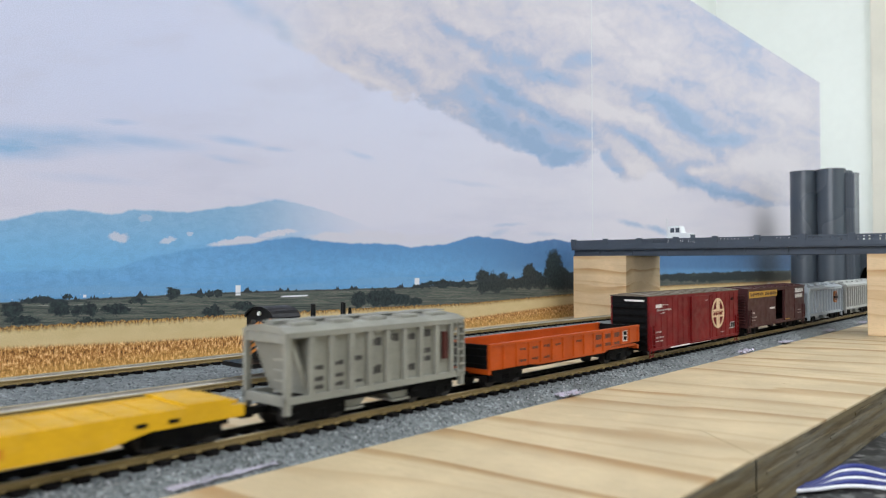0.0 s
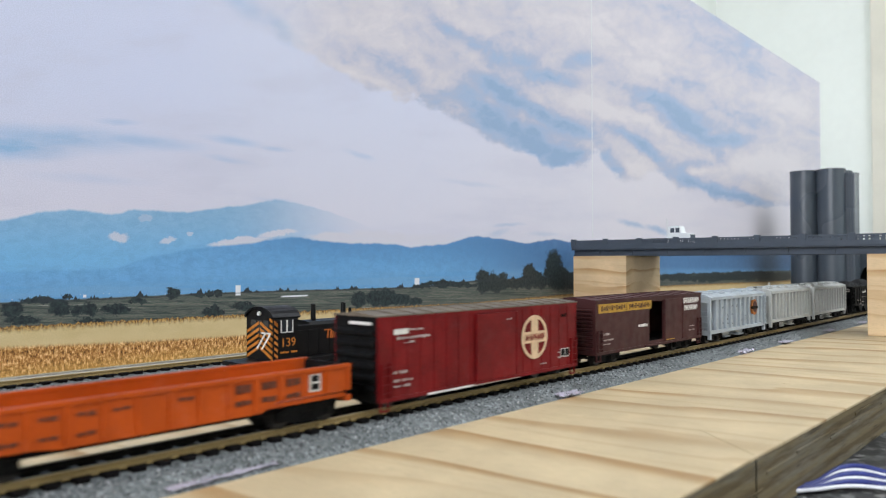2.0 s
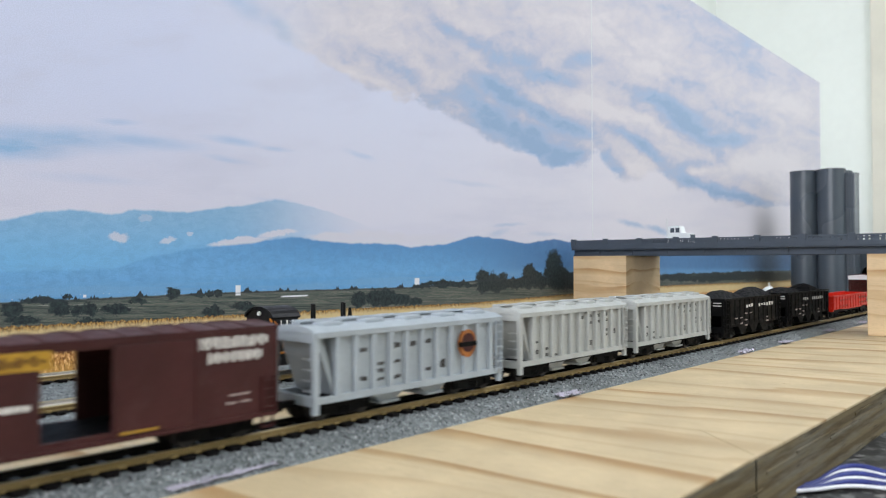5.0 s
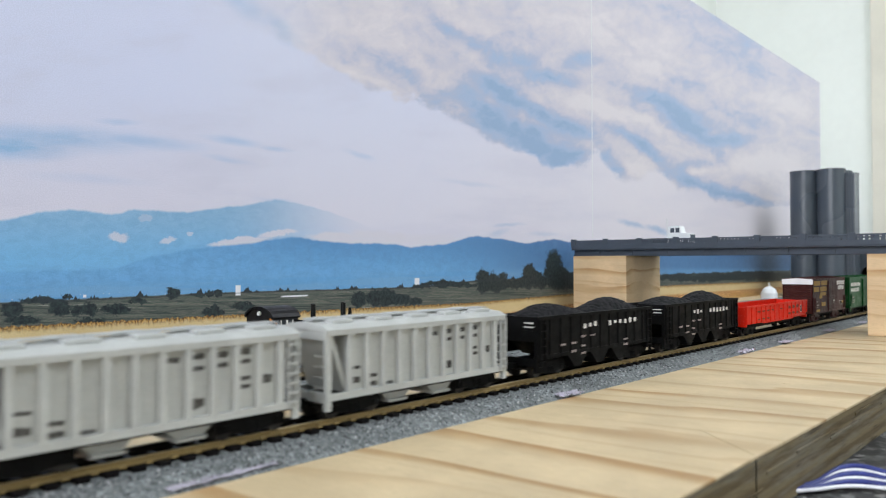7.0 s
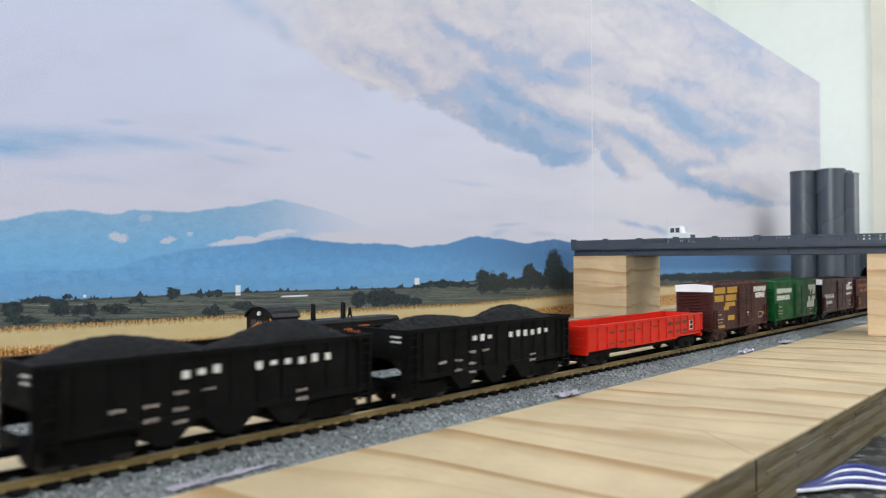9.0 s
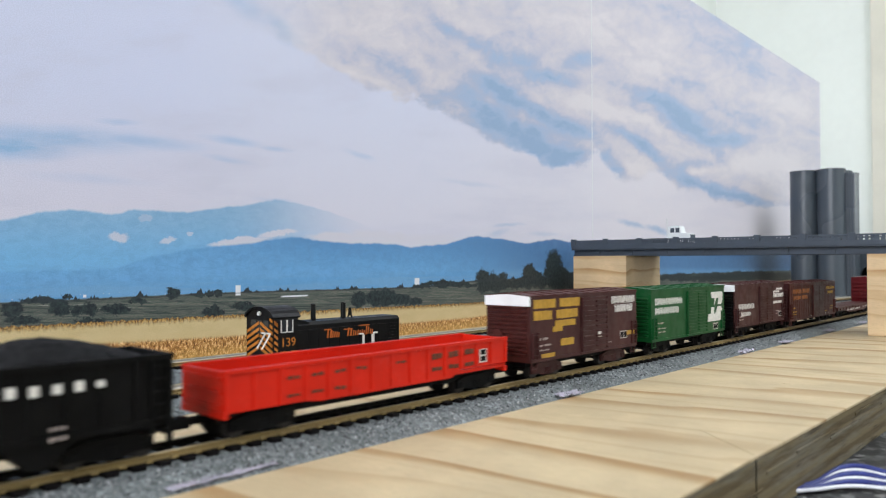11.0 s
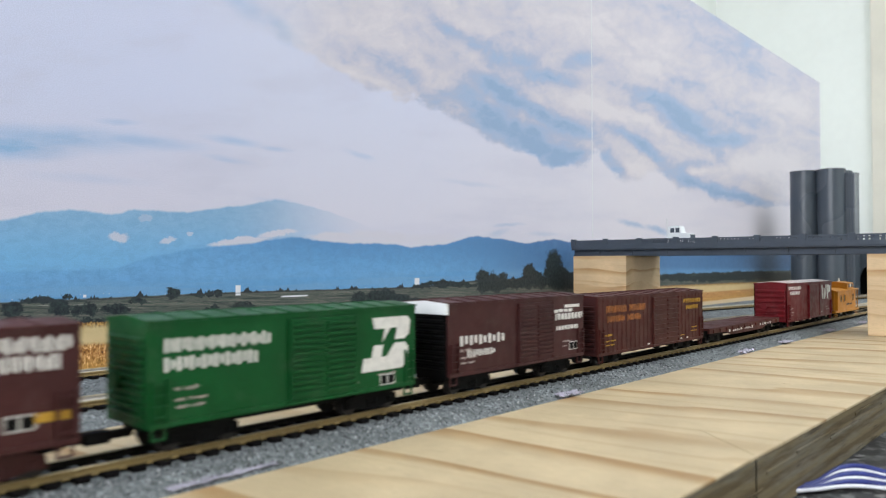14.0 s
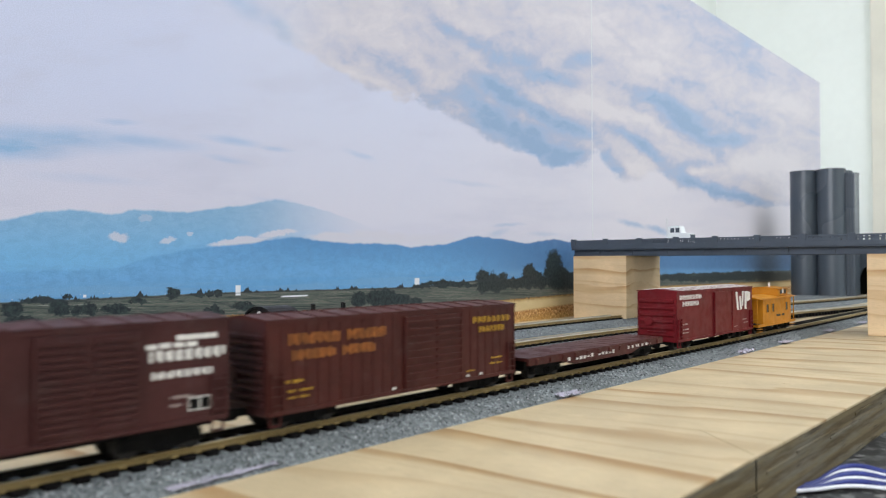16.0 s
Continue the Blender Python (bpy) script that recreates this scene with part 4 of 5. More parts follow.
def open_hopper(label, L, H, S, seed):
    """A black open hopper with a heaped coal load."""
    car = thing("coal_hopper", label, "hopper car", None, "freight cars of the train")
    W, h, r = 18.5, 9.25, random.Random(seed)
    for s in (-1, 1):
        part("side_wall", B(-L / 2 + 0.5, L / 2 - 0.5, min(s * h, s * (h - 0.6)), max(s * h, s * (h - 0.6)), S + 3.2, H), M_COALCAR, car)
    for i in range(13):
        x = -L / 2 + 1.2 + (L - 2.4) * i / 12
        part("side_rib", B(x - 0.45, x + 0.45, -h - 0.45, -h + 0.1, S + 2.5, H - 0.3), M_COALCAR, car)
    part("top_chord", B(-L / 2, L / 2, -h - 0.6, -h + 0.4, H - 0.9, H + 0.2), M_COALCAR, car)
    part("top_chord", B(-L / 2, L / 2, h - 0.4, h + 0.6, H - 0.9, H + 0.2), M_COALCAR, car)
    part("side_sill", B(-L / 2, L / 2, -h - 0.3, -h + 0.6, S + 2.3, S + 3.6), M_COALCAR, car)
    part("slope_sheets", prism(bmesh.new(), [(-L / 2 + 1, H - 5), (L / 2 - 1, H - 5), (L / 2 - 16, S + 2), (-L / 2 + 16, S + 2)], 1, -h + 0.7, h - 0.7), M_COALCAR, car)
    for i in range(3):
        x = (i - 1) * 15.5
        part("outlet_bay", prism(bmesh.new(), [(x - 7.7, S + 3.2), (x + 7.7, S + 3.2), (x + 1.9, 2.2), (x - 1.9, 2.2)], 1, -h + 0.2, h - 0.2), M_COALCAR, car)
    for s in (-1, 1):
        x = s * (L / 2 - 0.5)
        part("end_wall", B(x - 0.5, x + 0.5, -h + 0.5, h - 0.5, H - 8.5, H + 0.1), M_COALCAR, car, "upper end wall")
        part("end_sill", B(x - 0.6, x + 0.6, -h, h, S - 0.2, S + 2.6), M_COALCAR, car)
        for y in (-h + 0.6, h - 0.6):
            part("corner_post", B(x - 0.5, x + 0.5, y - 0.6, y + 0.6, S - 1.5, H), M_COALCAR, car)
        ladder(car, x - s * 2.6, -h, S, H - 1, 3.2, 6, M_COALCAR)
        for k in range(3):
            part("grab_iron", B(x + s * 0.5 - 0.2, x + s * 0.5 + 0.2, -h + 1.2, -h + 5.2, H - 2.2 - k * 1.4, H - 1.8 - k * 1.4), M_LETTER if k < 2 and s < 0 else M_COALCAR, car)
    # two heaps of coal, a lumpy grid
    bm = bmesh.new()
    nx, ny = 72, 18
    grid = []
    for i in range(nx + 1):
        u = i / nx
        row = []
        for j in range(ny + 1):
            v = j / ny
            heap = (abs(math.sin(2 * math.pi * u)) ** 0.75) * math.sin(math.pi * v) ** 0.6
            z = H - 1.6 + 6.2 * heap * (0.85 + 0.15 * math.sin(u * 9 + seed)) + r.uniform(-0.28, 0.28)
            row.append(bm.verts.new((-L / 2 + 1.5 + (L - 3) * u, -h + 0.7 + (W - 1.4) * v, z)))
        grid.append(row)
    for i in range(nx):
        for j in range(ny):
            bm.faces.new((grid[i][j], grid[i + 1][j], grid[i + 1][j + 1], grid[i][j + 1]))
    part("coal_load", bm, M_COAL, car, "heaped black coal load")
    y = -h - 0.5
    bars(car, y, -13.5, H - 5.6, 11.0, 2.3, [3], M_LETTER, fill=0.45, jitter=0.3)
    bars(car, y, 4.5, H - 5.6, 24.0, 2.3, [6], M_LETTER, fill=0.4, jitter=0.3)
    for x, z in ((-28, 10.5), (-21, 10.5), (-14.5, 12.5), (-21, 7.6), (-14.5, 9), (-14.5, 6.4), (-8, 12.5), (17, 7.0), (17, 9.0)):
        bars(car, y, x, z, 3.4, 1.0, [3], M_FADEDWHITE, "data_mark", 0.3, 0.55)
    running_gear(car, L, 12.0, (4.4, 6.0))
    return car


def gondola(label, L, H, S, paint, marks, seed, ends=True):
    """A low open gondola with ribbed drop-bottom sides."""
    car = thing("gondola", label, "gondola car", None, "freight cars of the train")
    h, r = 9.3, random.Random(seed)
    for s in (-1, 1):
        sb = bmesh.new()
        pts = [(-L / 2, H), (L / 2, H), (L / 2, S + 2.2), (L / 2 - 22, S + 2.2), (L / 2 - 27, S), (-L / 2 + 27, S), (-L / 2 + 22, S + 0.6), (-L / 2, S + 0.6)]
        prism(sb, pts, 1, min(s * h, s * (h - 0.6)), max(s * h, s * (h - 0.6)))
        part("side_wall", sb, paint, car)
        for i in range(15):
            x = -L / 2 + 0.7 + (L - 1.4) * i / 14
            y0, y1 = sorted((s * (h + 0.45), s * (h - 0.1)))
            part("side_rib", B(x - 0.5, x + 0.5, y0, y1, S + (2.4 if x > L / 2 - 24 else 0.8), H - 0.4), paint, car)
        y0, y1 = sorted((s * (h + 0.5), s * (h - 0.7)))
        part("top_chord", B(-L / 2, L / 2, y0, y1, H - 0.8, H + 0.15, bevel=0.12), paint, car)
    for s in (-1, 1):
        x = s * (L / 2 - 0.5)
        e = part("end_wall", B(x - 0.5, x + 0.5, -h + 0.6, h - 0.6, S + 0.5, H - 0.2), M_BLACK if ends else paint, car, "ribbed end wall")
        for k in range(3):
            z = S + 2.2 + k * (H - S - 4) / 2
            part("end_rib", B(x + s * 0.5 - 0.4, x + s * 0.5 + 0.4, -h + 1.0, h - 1.0, z - 0.4, z + 0.4), M_BLACK if ends else paint, e)
        part("end_sill", B(x - 0.7, x + 0.7, -h, h, S - 0.6, S + 1.0), paint, car)
    part("car_floor", B(-L / 2 + 1, L / 2 - 1, -h + 0.65, h - 0.65, S + 0.6, S + 1.6), paint, car)
    y = -h - 0.12
    cell = (L - 1.4) / 14
    for i in (2, 3, 4, 5, 7):
        x = -L / 2 + 0.7 + cell * (i + 0.22)
        bars(car, y, x, S + (H - S) * 0.62, cell * 0.55, 1.1, [2], marks, "data_mark", 0.3)
        if i in (2, 3, 4):
            bars(car, y, x, S + (H - S) * 0.2, cell * 0.55, 1.0, [2], marks, "data_mark", 0.3)
    for i in (9, 10, 11):
        x = -L / 2 + 0.7 + cell * (i + 0.2)
        bars(car, y, x, S + (H - S) * 0.60, cell * 0.62, 2.0, [2], marks, "lettering", 0.15, 0.9)
        bars(car, y, x, S + (H - S) * 0.27, cell * 0.62, 1.4, [2], marks, "lettering", 0.2, 0.9)
    x = -L / 2 + 0.7 + cell * 12.2
    part("stencil_border", B(x, x + 3.4, y - 0.04, y + 0.05, S + 3.2, S + 7.4), M_LETTER, car)
    for k in (0, 2.0):
        part("stencil_panel", B(x + 0.5, x + 2.9, y - 0.1, y + 0.05, S + 3.6 + k, S + 5.2 + k), M_BLACK, car)
    running_gear(car, L, 12.0, (4.0, S + 0.6))
    return car


def flatcar(label, L, top, paint, seed):
    car = thing("flatcar", label, "flat car", None, "freight cars of the train")
    h = 9.5
    for s in (-1, 1):
        pts = [(-L / 2, top), (L / 2, top), (L / 2, top - 2.2), (L / 2 - 20, top - 2.4), (L / 2 - 28, top - 4.2), (-L / 2 + 28, top - 4.2), (-L / 2 + 20, top - 2.4), (-L / 2, top - 2.2)]
        part("side_sill", prism(bmesh.new(), pts, 1, min(s * h, s * (h - 1)), max(s * h, s * (h - 1))), paint, car)
    n = 34
    for i in range(n):
        x0 = -L / 2 + L * i / n
        part("deck_plank", B(x0 + 0.06, x0 + L / n - 0.06, -h + 0.2, h - 0.2, top - 0.8, top + 0.25 + random.uniform(-0.05, 0.05)), paint, car)
    for i in range(12):
        x = -L / 2 + 5 + (L - 10) * i / 11
        part("stake_pocket", B(x - 0.8, x + 0.8, -h - 0.5, -h + 0.1, top - 2.0, top - 0.3), paint, car)
    bars(car, -h - 0.1, -26, top - 3.0, 34, 1.6, [1, 5, 5], M_LETTER, jitter=0.3, fill=0.5)
    bars(car, -h - 0.1, 18, top - 2.3, 20, 1.4, [3, 4, 3], M_LETTER, jitter=0.3, fill=0.6)
    running_gear(car, L, 14.0, (3.6, top - 0.9))
    return car


def spine_car(label, L, paint):
    """A low yellow piggyback car: deep side sills that step down between the bogies, raised ends."""
    car = thing("piggyback_flatcar", label, "flat car", None, "freight cars of the train")
    h = 9.6
    for s in (-1, 1):
        pts = [(-L / 2, 9.6), (L / 2 - 14, 9.6), (L / 2 - 14, 10.2), (L / 2 - 4, 10.2), (L / 2 - 3, 8.5), (L / 2, 8.5), (L / 2, 5.8), (L / 2 - 22, 5.8), (L / 2 - 32, 3.6), (-L / 2, 3.6)]
        part("side_sill", prism(bmesh.new(), pts, 1, min(s * h, s * (h - 1.2)), max(s * h, s * (h - 1.2))), paint, car, "deep yellow side sill")
    part("deck", B(-L / 2, L / 2 - 1, -h + 1.3, h - 1.3, 8.6, 9.4), paint, car)
    part("end_bulkhead", B(L / 2 - 13.5, L / 2 - 4.2, -h + 0.3, h - 0.3, 9.0, 10.1, bevel=0.3), paint, car)
    for i in range(14):
        x = -L / 2 + 6 + i * 7
        part("deck_rib", B(x - 0.4, x + 0.4, -h + 1.3, h - 1.3, 9.4, 9.7), paint, car)
    y = -h - 0.05
    bars(car, y, -16, 5.2, 26, 2.4, [4, 5], M_CABOOSE, fill=0.7)
    bars(car, y, L / 2 - 60, 5.4, 2.6, 2.2, [1], M_DARKLET)
    for x in (L / 2 - 24, L / 2 - 17):
        part("tie_down_slot", B(x - 1.2, x + 1.2, y - 0.08, y + 0.05, 6.8, 7.7), M_BLACK, car)
    running_gear(car, L, 13.0, (3.8, 8.6))
    return car


def caboose(label, L):
    car = thing("caboose", label, "caboose", None, "freight cars of the train")
    h, H, S, P = 9.0, 19.2, 5.2, M_CABOOSE
    b0, b1 = -L / 2 + 7.5, L / 2 - 7.5
    part("body", B(b0, b1, -h, h, S, H, bevel=0.2), P, car)
    part("side_sill", B(-L / 2, L / 2, -h - 0.3, h + 0.3, S - 1.2, S + 0.3), P, car)
    rf = bmesh.new()
    prism(rf, [(-h - 0.8, H), (-h - 0.6, H + 0.5), (-h * 0.5, H + 1.5), (0, H + 1.9), (h * 0.5, H + 1.5), (h + 0.6, H + 0.5), (h + 0.8, H)], 0, -L / 2 + 0.5, L / 2 - 0.5)
    part("roof", rf, P, car, "curved yellow roof")
    cu = part("cupola", B(2, 19, -h + 0.4, h - 0.4, H + 1.0, H + 5.4, bevel=0.3), P, car, "raised lookout cupola")
    part("cupola_roof", prism(bmesh.new(), [(-h - 0.2, H + 5.3), (0, H + 6.3), (h + 0.2, H + 5.3)], 0, 1.2, 19.8), P, cu)
    for x in (5.5, 12.5):
        part("cupola_window", B(x, x + 3.4, -h + 0.25, -h + 0.6, H + 2.2, H + 4.6), M_GLASSDARK, cu)
    for x in (b0 + 5, b0 + 14, b1 - 10):
        w = part("window", B(x, x + 3.6, -h - 0.12, -h + 0.2, S + 6.5, S + 11), M_GLASSDARK, car, "small dark window")
        fr = bmesh.new()
        for a, b, c, d in ((x - 0.4, x, S + 6.2, S + 11.3), (x + 3.6, x + 4, S + 6.2, S + 11.3), (x, x + 3.6, S + 6.1, S + 6.5), (x, x + 3.6, S + 11, S + 11.4)):
            box(fr, a, b, -h - 0.3, -h + 0.1, c, d)
        part("window_frame", fr, P, w)
    for s in (-1, 1):
        x0, x1 = sorted((s * L / 2, s * (L / 2 - 7.5)))
        part("end_platform", B(x0, x1, -h + 0.4, h - 0.4, S - 0.4, S + 0.4), M_BLACK, car)
        part("end_door", B(s * (L / 2 - 7.5) - 0.3, s * (L / 2 - 7.5) + 0.3, -2, 2, S + 1, H - 3), M_GLASSDARK, car)
        rl = bmesh.new()
        for y in (-h + 0.6, -3.0, 3.0, h - 0.6):
            rod(rl, (s * (L / 2 - 0.6), y, S), (s * (L / 2 - 0.6), y, H + 0.2 if abs(y) > 5 else S + 6), 0.3, 6)
        for z in (S + 3, S + 6):
            rod(rl, (s * (L / 2 - 0.6), -h + 0.6, z), (s * (L / 2 - 0.6), h - 0.6, z), 0.28, 6)
        part("end_railing", rl, P, car)
        st = bmesh.new()
        for k in range(3):
            box(st, s * (L / 2 - 4) - 2.6, s * (L / 2 - 4) + 2.6, -h - 0.2, -h + 1.5, 1.2 + k * 1.4, 1.5 + k * 1.4)
        part("step", st, P, car)
    part("smokestack", rod(bmesh.new(), (10, -1, H + 5.6), (10, -1, H + 8.6), 0.6, 10), M_LETTER, car, "short pale stove pipe")
    bars(car, -h - 0.05, -2, S + 3.4, 14, 1.4, [4, 3], M_DARKLET, fill=0.7)
    bars(car, -h + 0.34, 8.8, H + 2.2, 3, 3.2, [1], M_LETTER, "emblem")
    running_gear(car, L, 12.0, (3.4, S - 0.5))
    return car


CARS = []


def roll(car, start, length):
    """Note where a vehicle of the train stands at the start: its leading end, in mm along the track."""
    CARS.append((car, start + length / 2))


roll(spine_car("bright yellow low piggyback flatcar rolling on the main track", 118, M_YELLOW), -24.0, 118)

c, mark, cell, h = covered_hopper("weathered light grey covered hopper car with black markings", 65, 23.2, 6.2, M_GREYHOP, ribs=8, seed=2)
for i, zz, hh in ((0, 13.5, 1.4), (1, 14, 1.4), (2, 14.6, 1.6), (0, 10.8, 1.2), (1, 11.0, 1.2), (0, 8.8, 1.2), (1, 8.8, 1.2), (2, 9.0, 0.9)):
    mark(i, zz, hh, 0.5)
for i, zz, hh in ((3, 18.0, 2.2), (4, 18.6, 2.4), (5, 18.6, 2.0), (6, 18.9, 2.4), (6, 14.2, 1.6), (6, 12.0, 1.6), (3, 10, 3.0), (5, 10, 2.2)):
    mark(i, zz, hh, 0.62)
part("emblem", B(23.4, 25.0, -9.4, -8.2, 12, 20), M_OXIDE, c, "faded red panel")
roll(c, 105.5, 65)

roll(gondola("bright orange ribbed gondola car, empty, black ends", 98, 14.3, 5.4, M_ORANGE, M_GONDLET, 3), 182.5, 98)

c, body, h = boxcar("red boxcar with round cream cross emblem, black end", 98.3, 18.2, 25.6, 2.6, M_RED, M_BLACK, M_ALU, (2.0, 21.0), 0, 18, ribs=6)
y = -h - 0.32
cx, cz, R = 22.5, 15.0, 7.4
disc = bmesh.new()
for k in range(48):
    a0, a1 = 2 * math.pi * k / 48, 2 * math.pi * (k + 1) / 48
    vs = []
    for yy in (y - 0.12, y + 0.1):
        for rr, a in ((R, a0), (R, a1), (R * 0.86, a1), (R * 0.86, a0)):
            vs.append(disc.verts.new((cx + rr * math.cos(a), yy, cz + rr * math.sin(a))))
    for f in ((0, 1, 2, 3), (4, 7, 6, 5), (0, 4, 5, 1), (2, 6, 7, 3)):
        disc.faces.new([vs[i] for i in f])
bmesh.ops.recalc_face_normals(disc, faces=disc.faces[:])
box(disc, cx - 1.9, cx + 1.9, y - 0.13, y + 0.1, cz - R * 0.9, cz + R * 0.9)
box(disc, cx - R * 0.9, cx - 2.0, y - 0.13, y + 0.1, cz - 1.9, cz + 1.9)
box(disc, cx + 2.0, cx + R * 0.9, y - 0.13, y + 0.1, cz - 1.9, cz + 1.9)
part("emblem", disc, M_CREAMLET, c, "round cream cross emblem")
bars(c, y - 0.12, cx - 5.6, cz - 1.1, 11.2, 2.2, [8], M_RED, "emblem_lettering", 0.2, 0.85, True)
bars(c, y, -43.5, 20.4, 5.5, 1.7, [1], M_LETTER, fill=1.0, jitter=0.1)
bars(c, y, -38.5, 21.3, 6.5, 0.7, [4], M_FADEDWHITE, fill=0.8, jitter=0.3)
bars(c, y, -42.5, 19.0, 13.5, 0.9, [8], M_FADEDWHITE, fill=0.75, jitter=0.3)
bars(c, y, -39.5, 17.6, 4.0, 0.9, [2], M_FADEDWHITE, jitter=0.4)
bars(c, y - 0.6, 6.0, 21.6, 3.0, 0.8, [3], M_FADEDWHITE, "data_mark", 0.3, 0.7)
bars(c, y, 38.5, 20.8, 3.4, 1.4, [3], M_BLACK, "data_mark", 0.3, 0.6)
data_marks(c, y, 98, 2.6, M_LETTER, 5)
consolidated_stencil(c, y, 38.5, 7.0)
part("sill_stripe", B(-30, 14, -h - 0.45, -h - 0.28, 2.3, 2.9), M_LETTER, c, "pale lower sill stripe")
part("end_mark", B(-49.9, -49.4, -7, 2, 23.4, 24.2), M_LETTER, c)
roll(c, 290.4, 98.3)

c, body, h = boxcar("brown boxcar with a half-open sliding door", 95.4, 18.8, 25.4, 4.9, M_BROWN, M_BROWN, M_BROWN, (18.0, 18.0), 0, 0, 13.4, ribs=11)
y = -h - 0.02
bars(c, y, -45.5, 20.6, 21.5, 3.6, [1], M_YELLET, "stripe", 0.02, 1.0)
bars(c, y, -23.5, 20.6, 21.0, 3.6, [1], M_YELLET, "stripe", 0.02, 1.0)
bars(c, y - 0.1, -44, 21.4, 19, 2.0, [5], M_BROWN, "stripe_lettering", 0.2, 0.8, True)
bars(c, y - 0.1, -22, 21.4, 18.5, 2.0, [7], M_BROWN, "stripe_lettering", 0.2, 0.8, True)
bars(c, y, 27.0, 21.4, 18, 2.6, [8], M_LETTER, fill=0.82, split=True)
bars(c, y, 29.5, 18.2, 14, 2.5, [7], M_LETTER, fill=0.82, split=True)
bars(c, y, -14, 13.4, 8, 1.2, [5], M_LETTER, "data_mark")
bars(c, y - 0.6, 9, 6.2, 10, 0.5, [1], M_YELLET, "stripe")
data_marks(c, y, 95, 4.9, M_LETTER, 8)
roll(c, 401.6, 95.4)

c, mark, cell, h = covered_hopper("pale blue-grey covered hopper with a round dark emblem", 75, 22.6, 5.0, M_PALEHOP, ribs=10, seed=4)
for i, zz, hh in ((1, 16.5, 1.6), (3, 16.6, 1.9), (4, 16.6, 1.6), (5, 16.8, 1.6), (2, 12.6, 1.0), (3, 12.6, 1.0), (1, 9.0, 1.4), (2, 10.6, 1.2), (2, 8.4, 1.0), (3, 8.2, 1.2), (5, 9, 1.2), (6, 9, 3.0)):
    mark(i, zz, hh, 0.55)
ring = rod(bmesh.new(), (20.5, -h - 0.45, 15.8), (20.5, -h + 0.6, 15.8), 3.7, 28)
bmesh.ops.scale(ring, vec=(1.0, 1.0, 1.15), space=Matrix.Translation((0, 0, -15.8)), verts=ring.verts[:])
part("emblem", ring, M_FADEDOR, c, "round gold-edged emblem")
part("emblem_centre", rod(bmesh.new(), (20.5, -h - 0.6, 16.0), (20.5, -h, 16.0), 2.9, 28), M_BROWN, c, "dark emblem centre")
part("emblem_bar", B(16.6, 24.4, -h - 0.75, -h, 14.9, 16.3), M_BLACK, c)
roll(c, 508.0, 75)

for start, L, seed in ((593.0, 71.5, 6), (672.8, 73.5, 7)):
    c, mark, cell, h = covered_hopper("off-white ribbed covered hopper car with black data marks", L, 23.0, 5.4, M_WHITEHOP, ribs=10, seed=seed)
    for i, zz, hh in ((5, 19.0, 1.4), (6, 19.2, 1.6), (7, 19.2, 1.6), (8, 19.4, 1.6), (6, 16.9, 1.2), (7, 17, 1.2), (8, 17.2, 1.2), (8, 13.4, 1.2), (8, 11.6, 1.2), (0, 12.4, 1.0), (1, 9.6, 1.2), (0, 8.6, 2.0), (1, 7.4, 1.4), (2, 7.2, 0.9), (6, 8.6, 2.6), (9, 12, 2.4)):
        mark(i, zz, hh, 0.55)
    roll(c, start, L)

for start, seed in ((763.5, 1), (859.0, 2)):
    roll(open_hopper("black open coal hopper with white markings, heaped coal", 83.5, 21.4, 4.6, seed), start, 83.5)

roll(gondola("scarlet red ribbed gondola car, empty", 102.5, 16.2, 6.0, M_SCARLET, M_GONDLET, 5, ends=False), 954.5, 102.5)

c, body, h = boxcar("brown boxcar with white-topped end and yellow panel", 74.0, 18.8, 28.6, 6.4, M_BROWN, M_OXIDE, M_OXIDE, (4.0, 18.0), 10, 0, 0.0, ribs=12, white_top=True, under=M_BROWN)
y = -h - 0.02
bars(c, y, -35, 24.4, 29, 3.2, [5, 5], M_YELLET, "stripe", 0.04, 0.97)
bars(c, y, -35, 20.4, 27.5, 3.2, [4, 5], M_YELLET, "stripe", 0.04, 0.97)
bars(c, y, -22, 17.6, 13, 2.2, [1], M_YELLET, "stripe", 0.04, 1.0)
bars(c, y, -23.5, 15.6, 6, 2.6, [1], M_YELLET, "stripe", 0.2, 1.0)
bars(c, y, -18.5, 10.6, 8.5, 2.6, [1], M_YELLET, "stripe", 0.04, 1.0)
bars(c, y, -30.5, 6.6, 8, 2.2, [1], M_YELLET, "stripe", 0.04, 1.0)
bars(c, y, 28.8, 11.0, 6.5, 1.8, [1], M_YELLET, "stripe", 0.04, 1.0)
bars(c, y, 17.0, 24.0, 18.5, 3.0, [8], M_LETTER, fill=0.85, split=True)
bars(c, y, 19.5, 20.6, 14.0, 3.0, [7], M_LETTER, fill=0.85, split=True)
data_marks(c, y, 74, 6.4, M_LETTER, 9)
consolidated_stencil(c, y, 24.0, 10.2)
part("door_placard", B(6.0, 7.8, -h - 0.9, -h - 0.5, 12.0, 14.0), M_LETTER, c)
roll(c, 1070.0, 74.0)

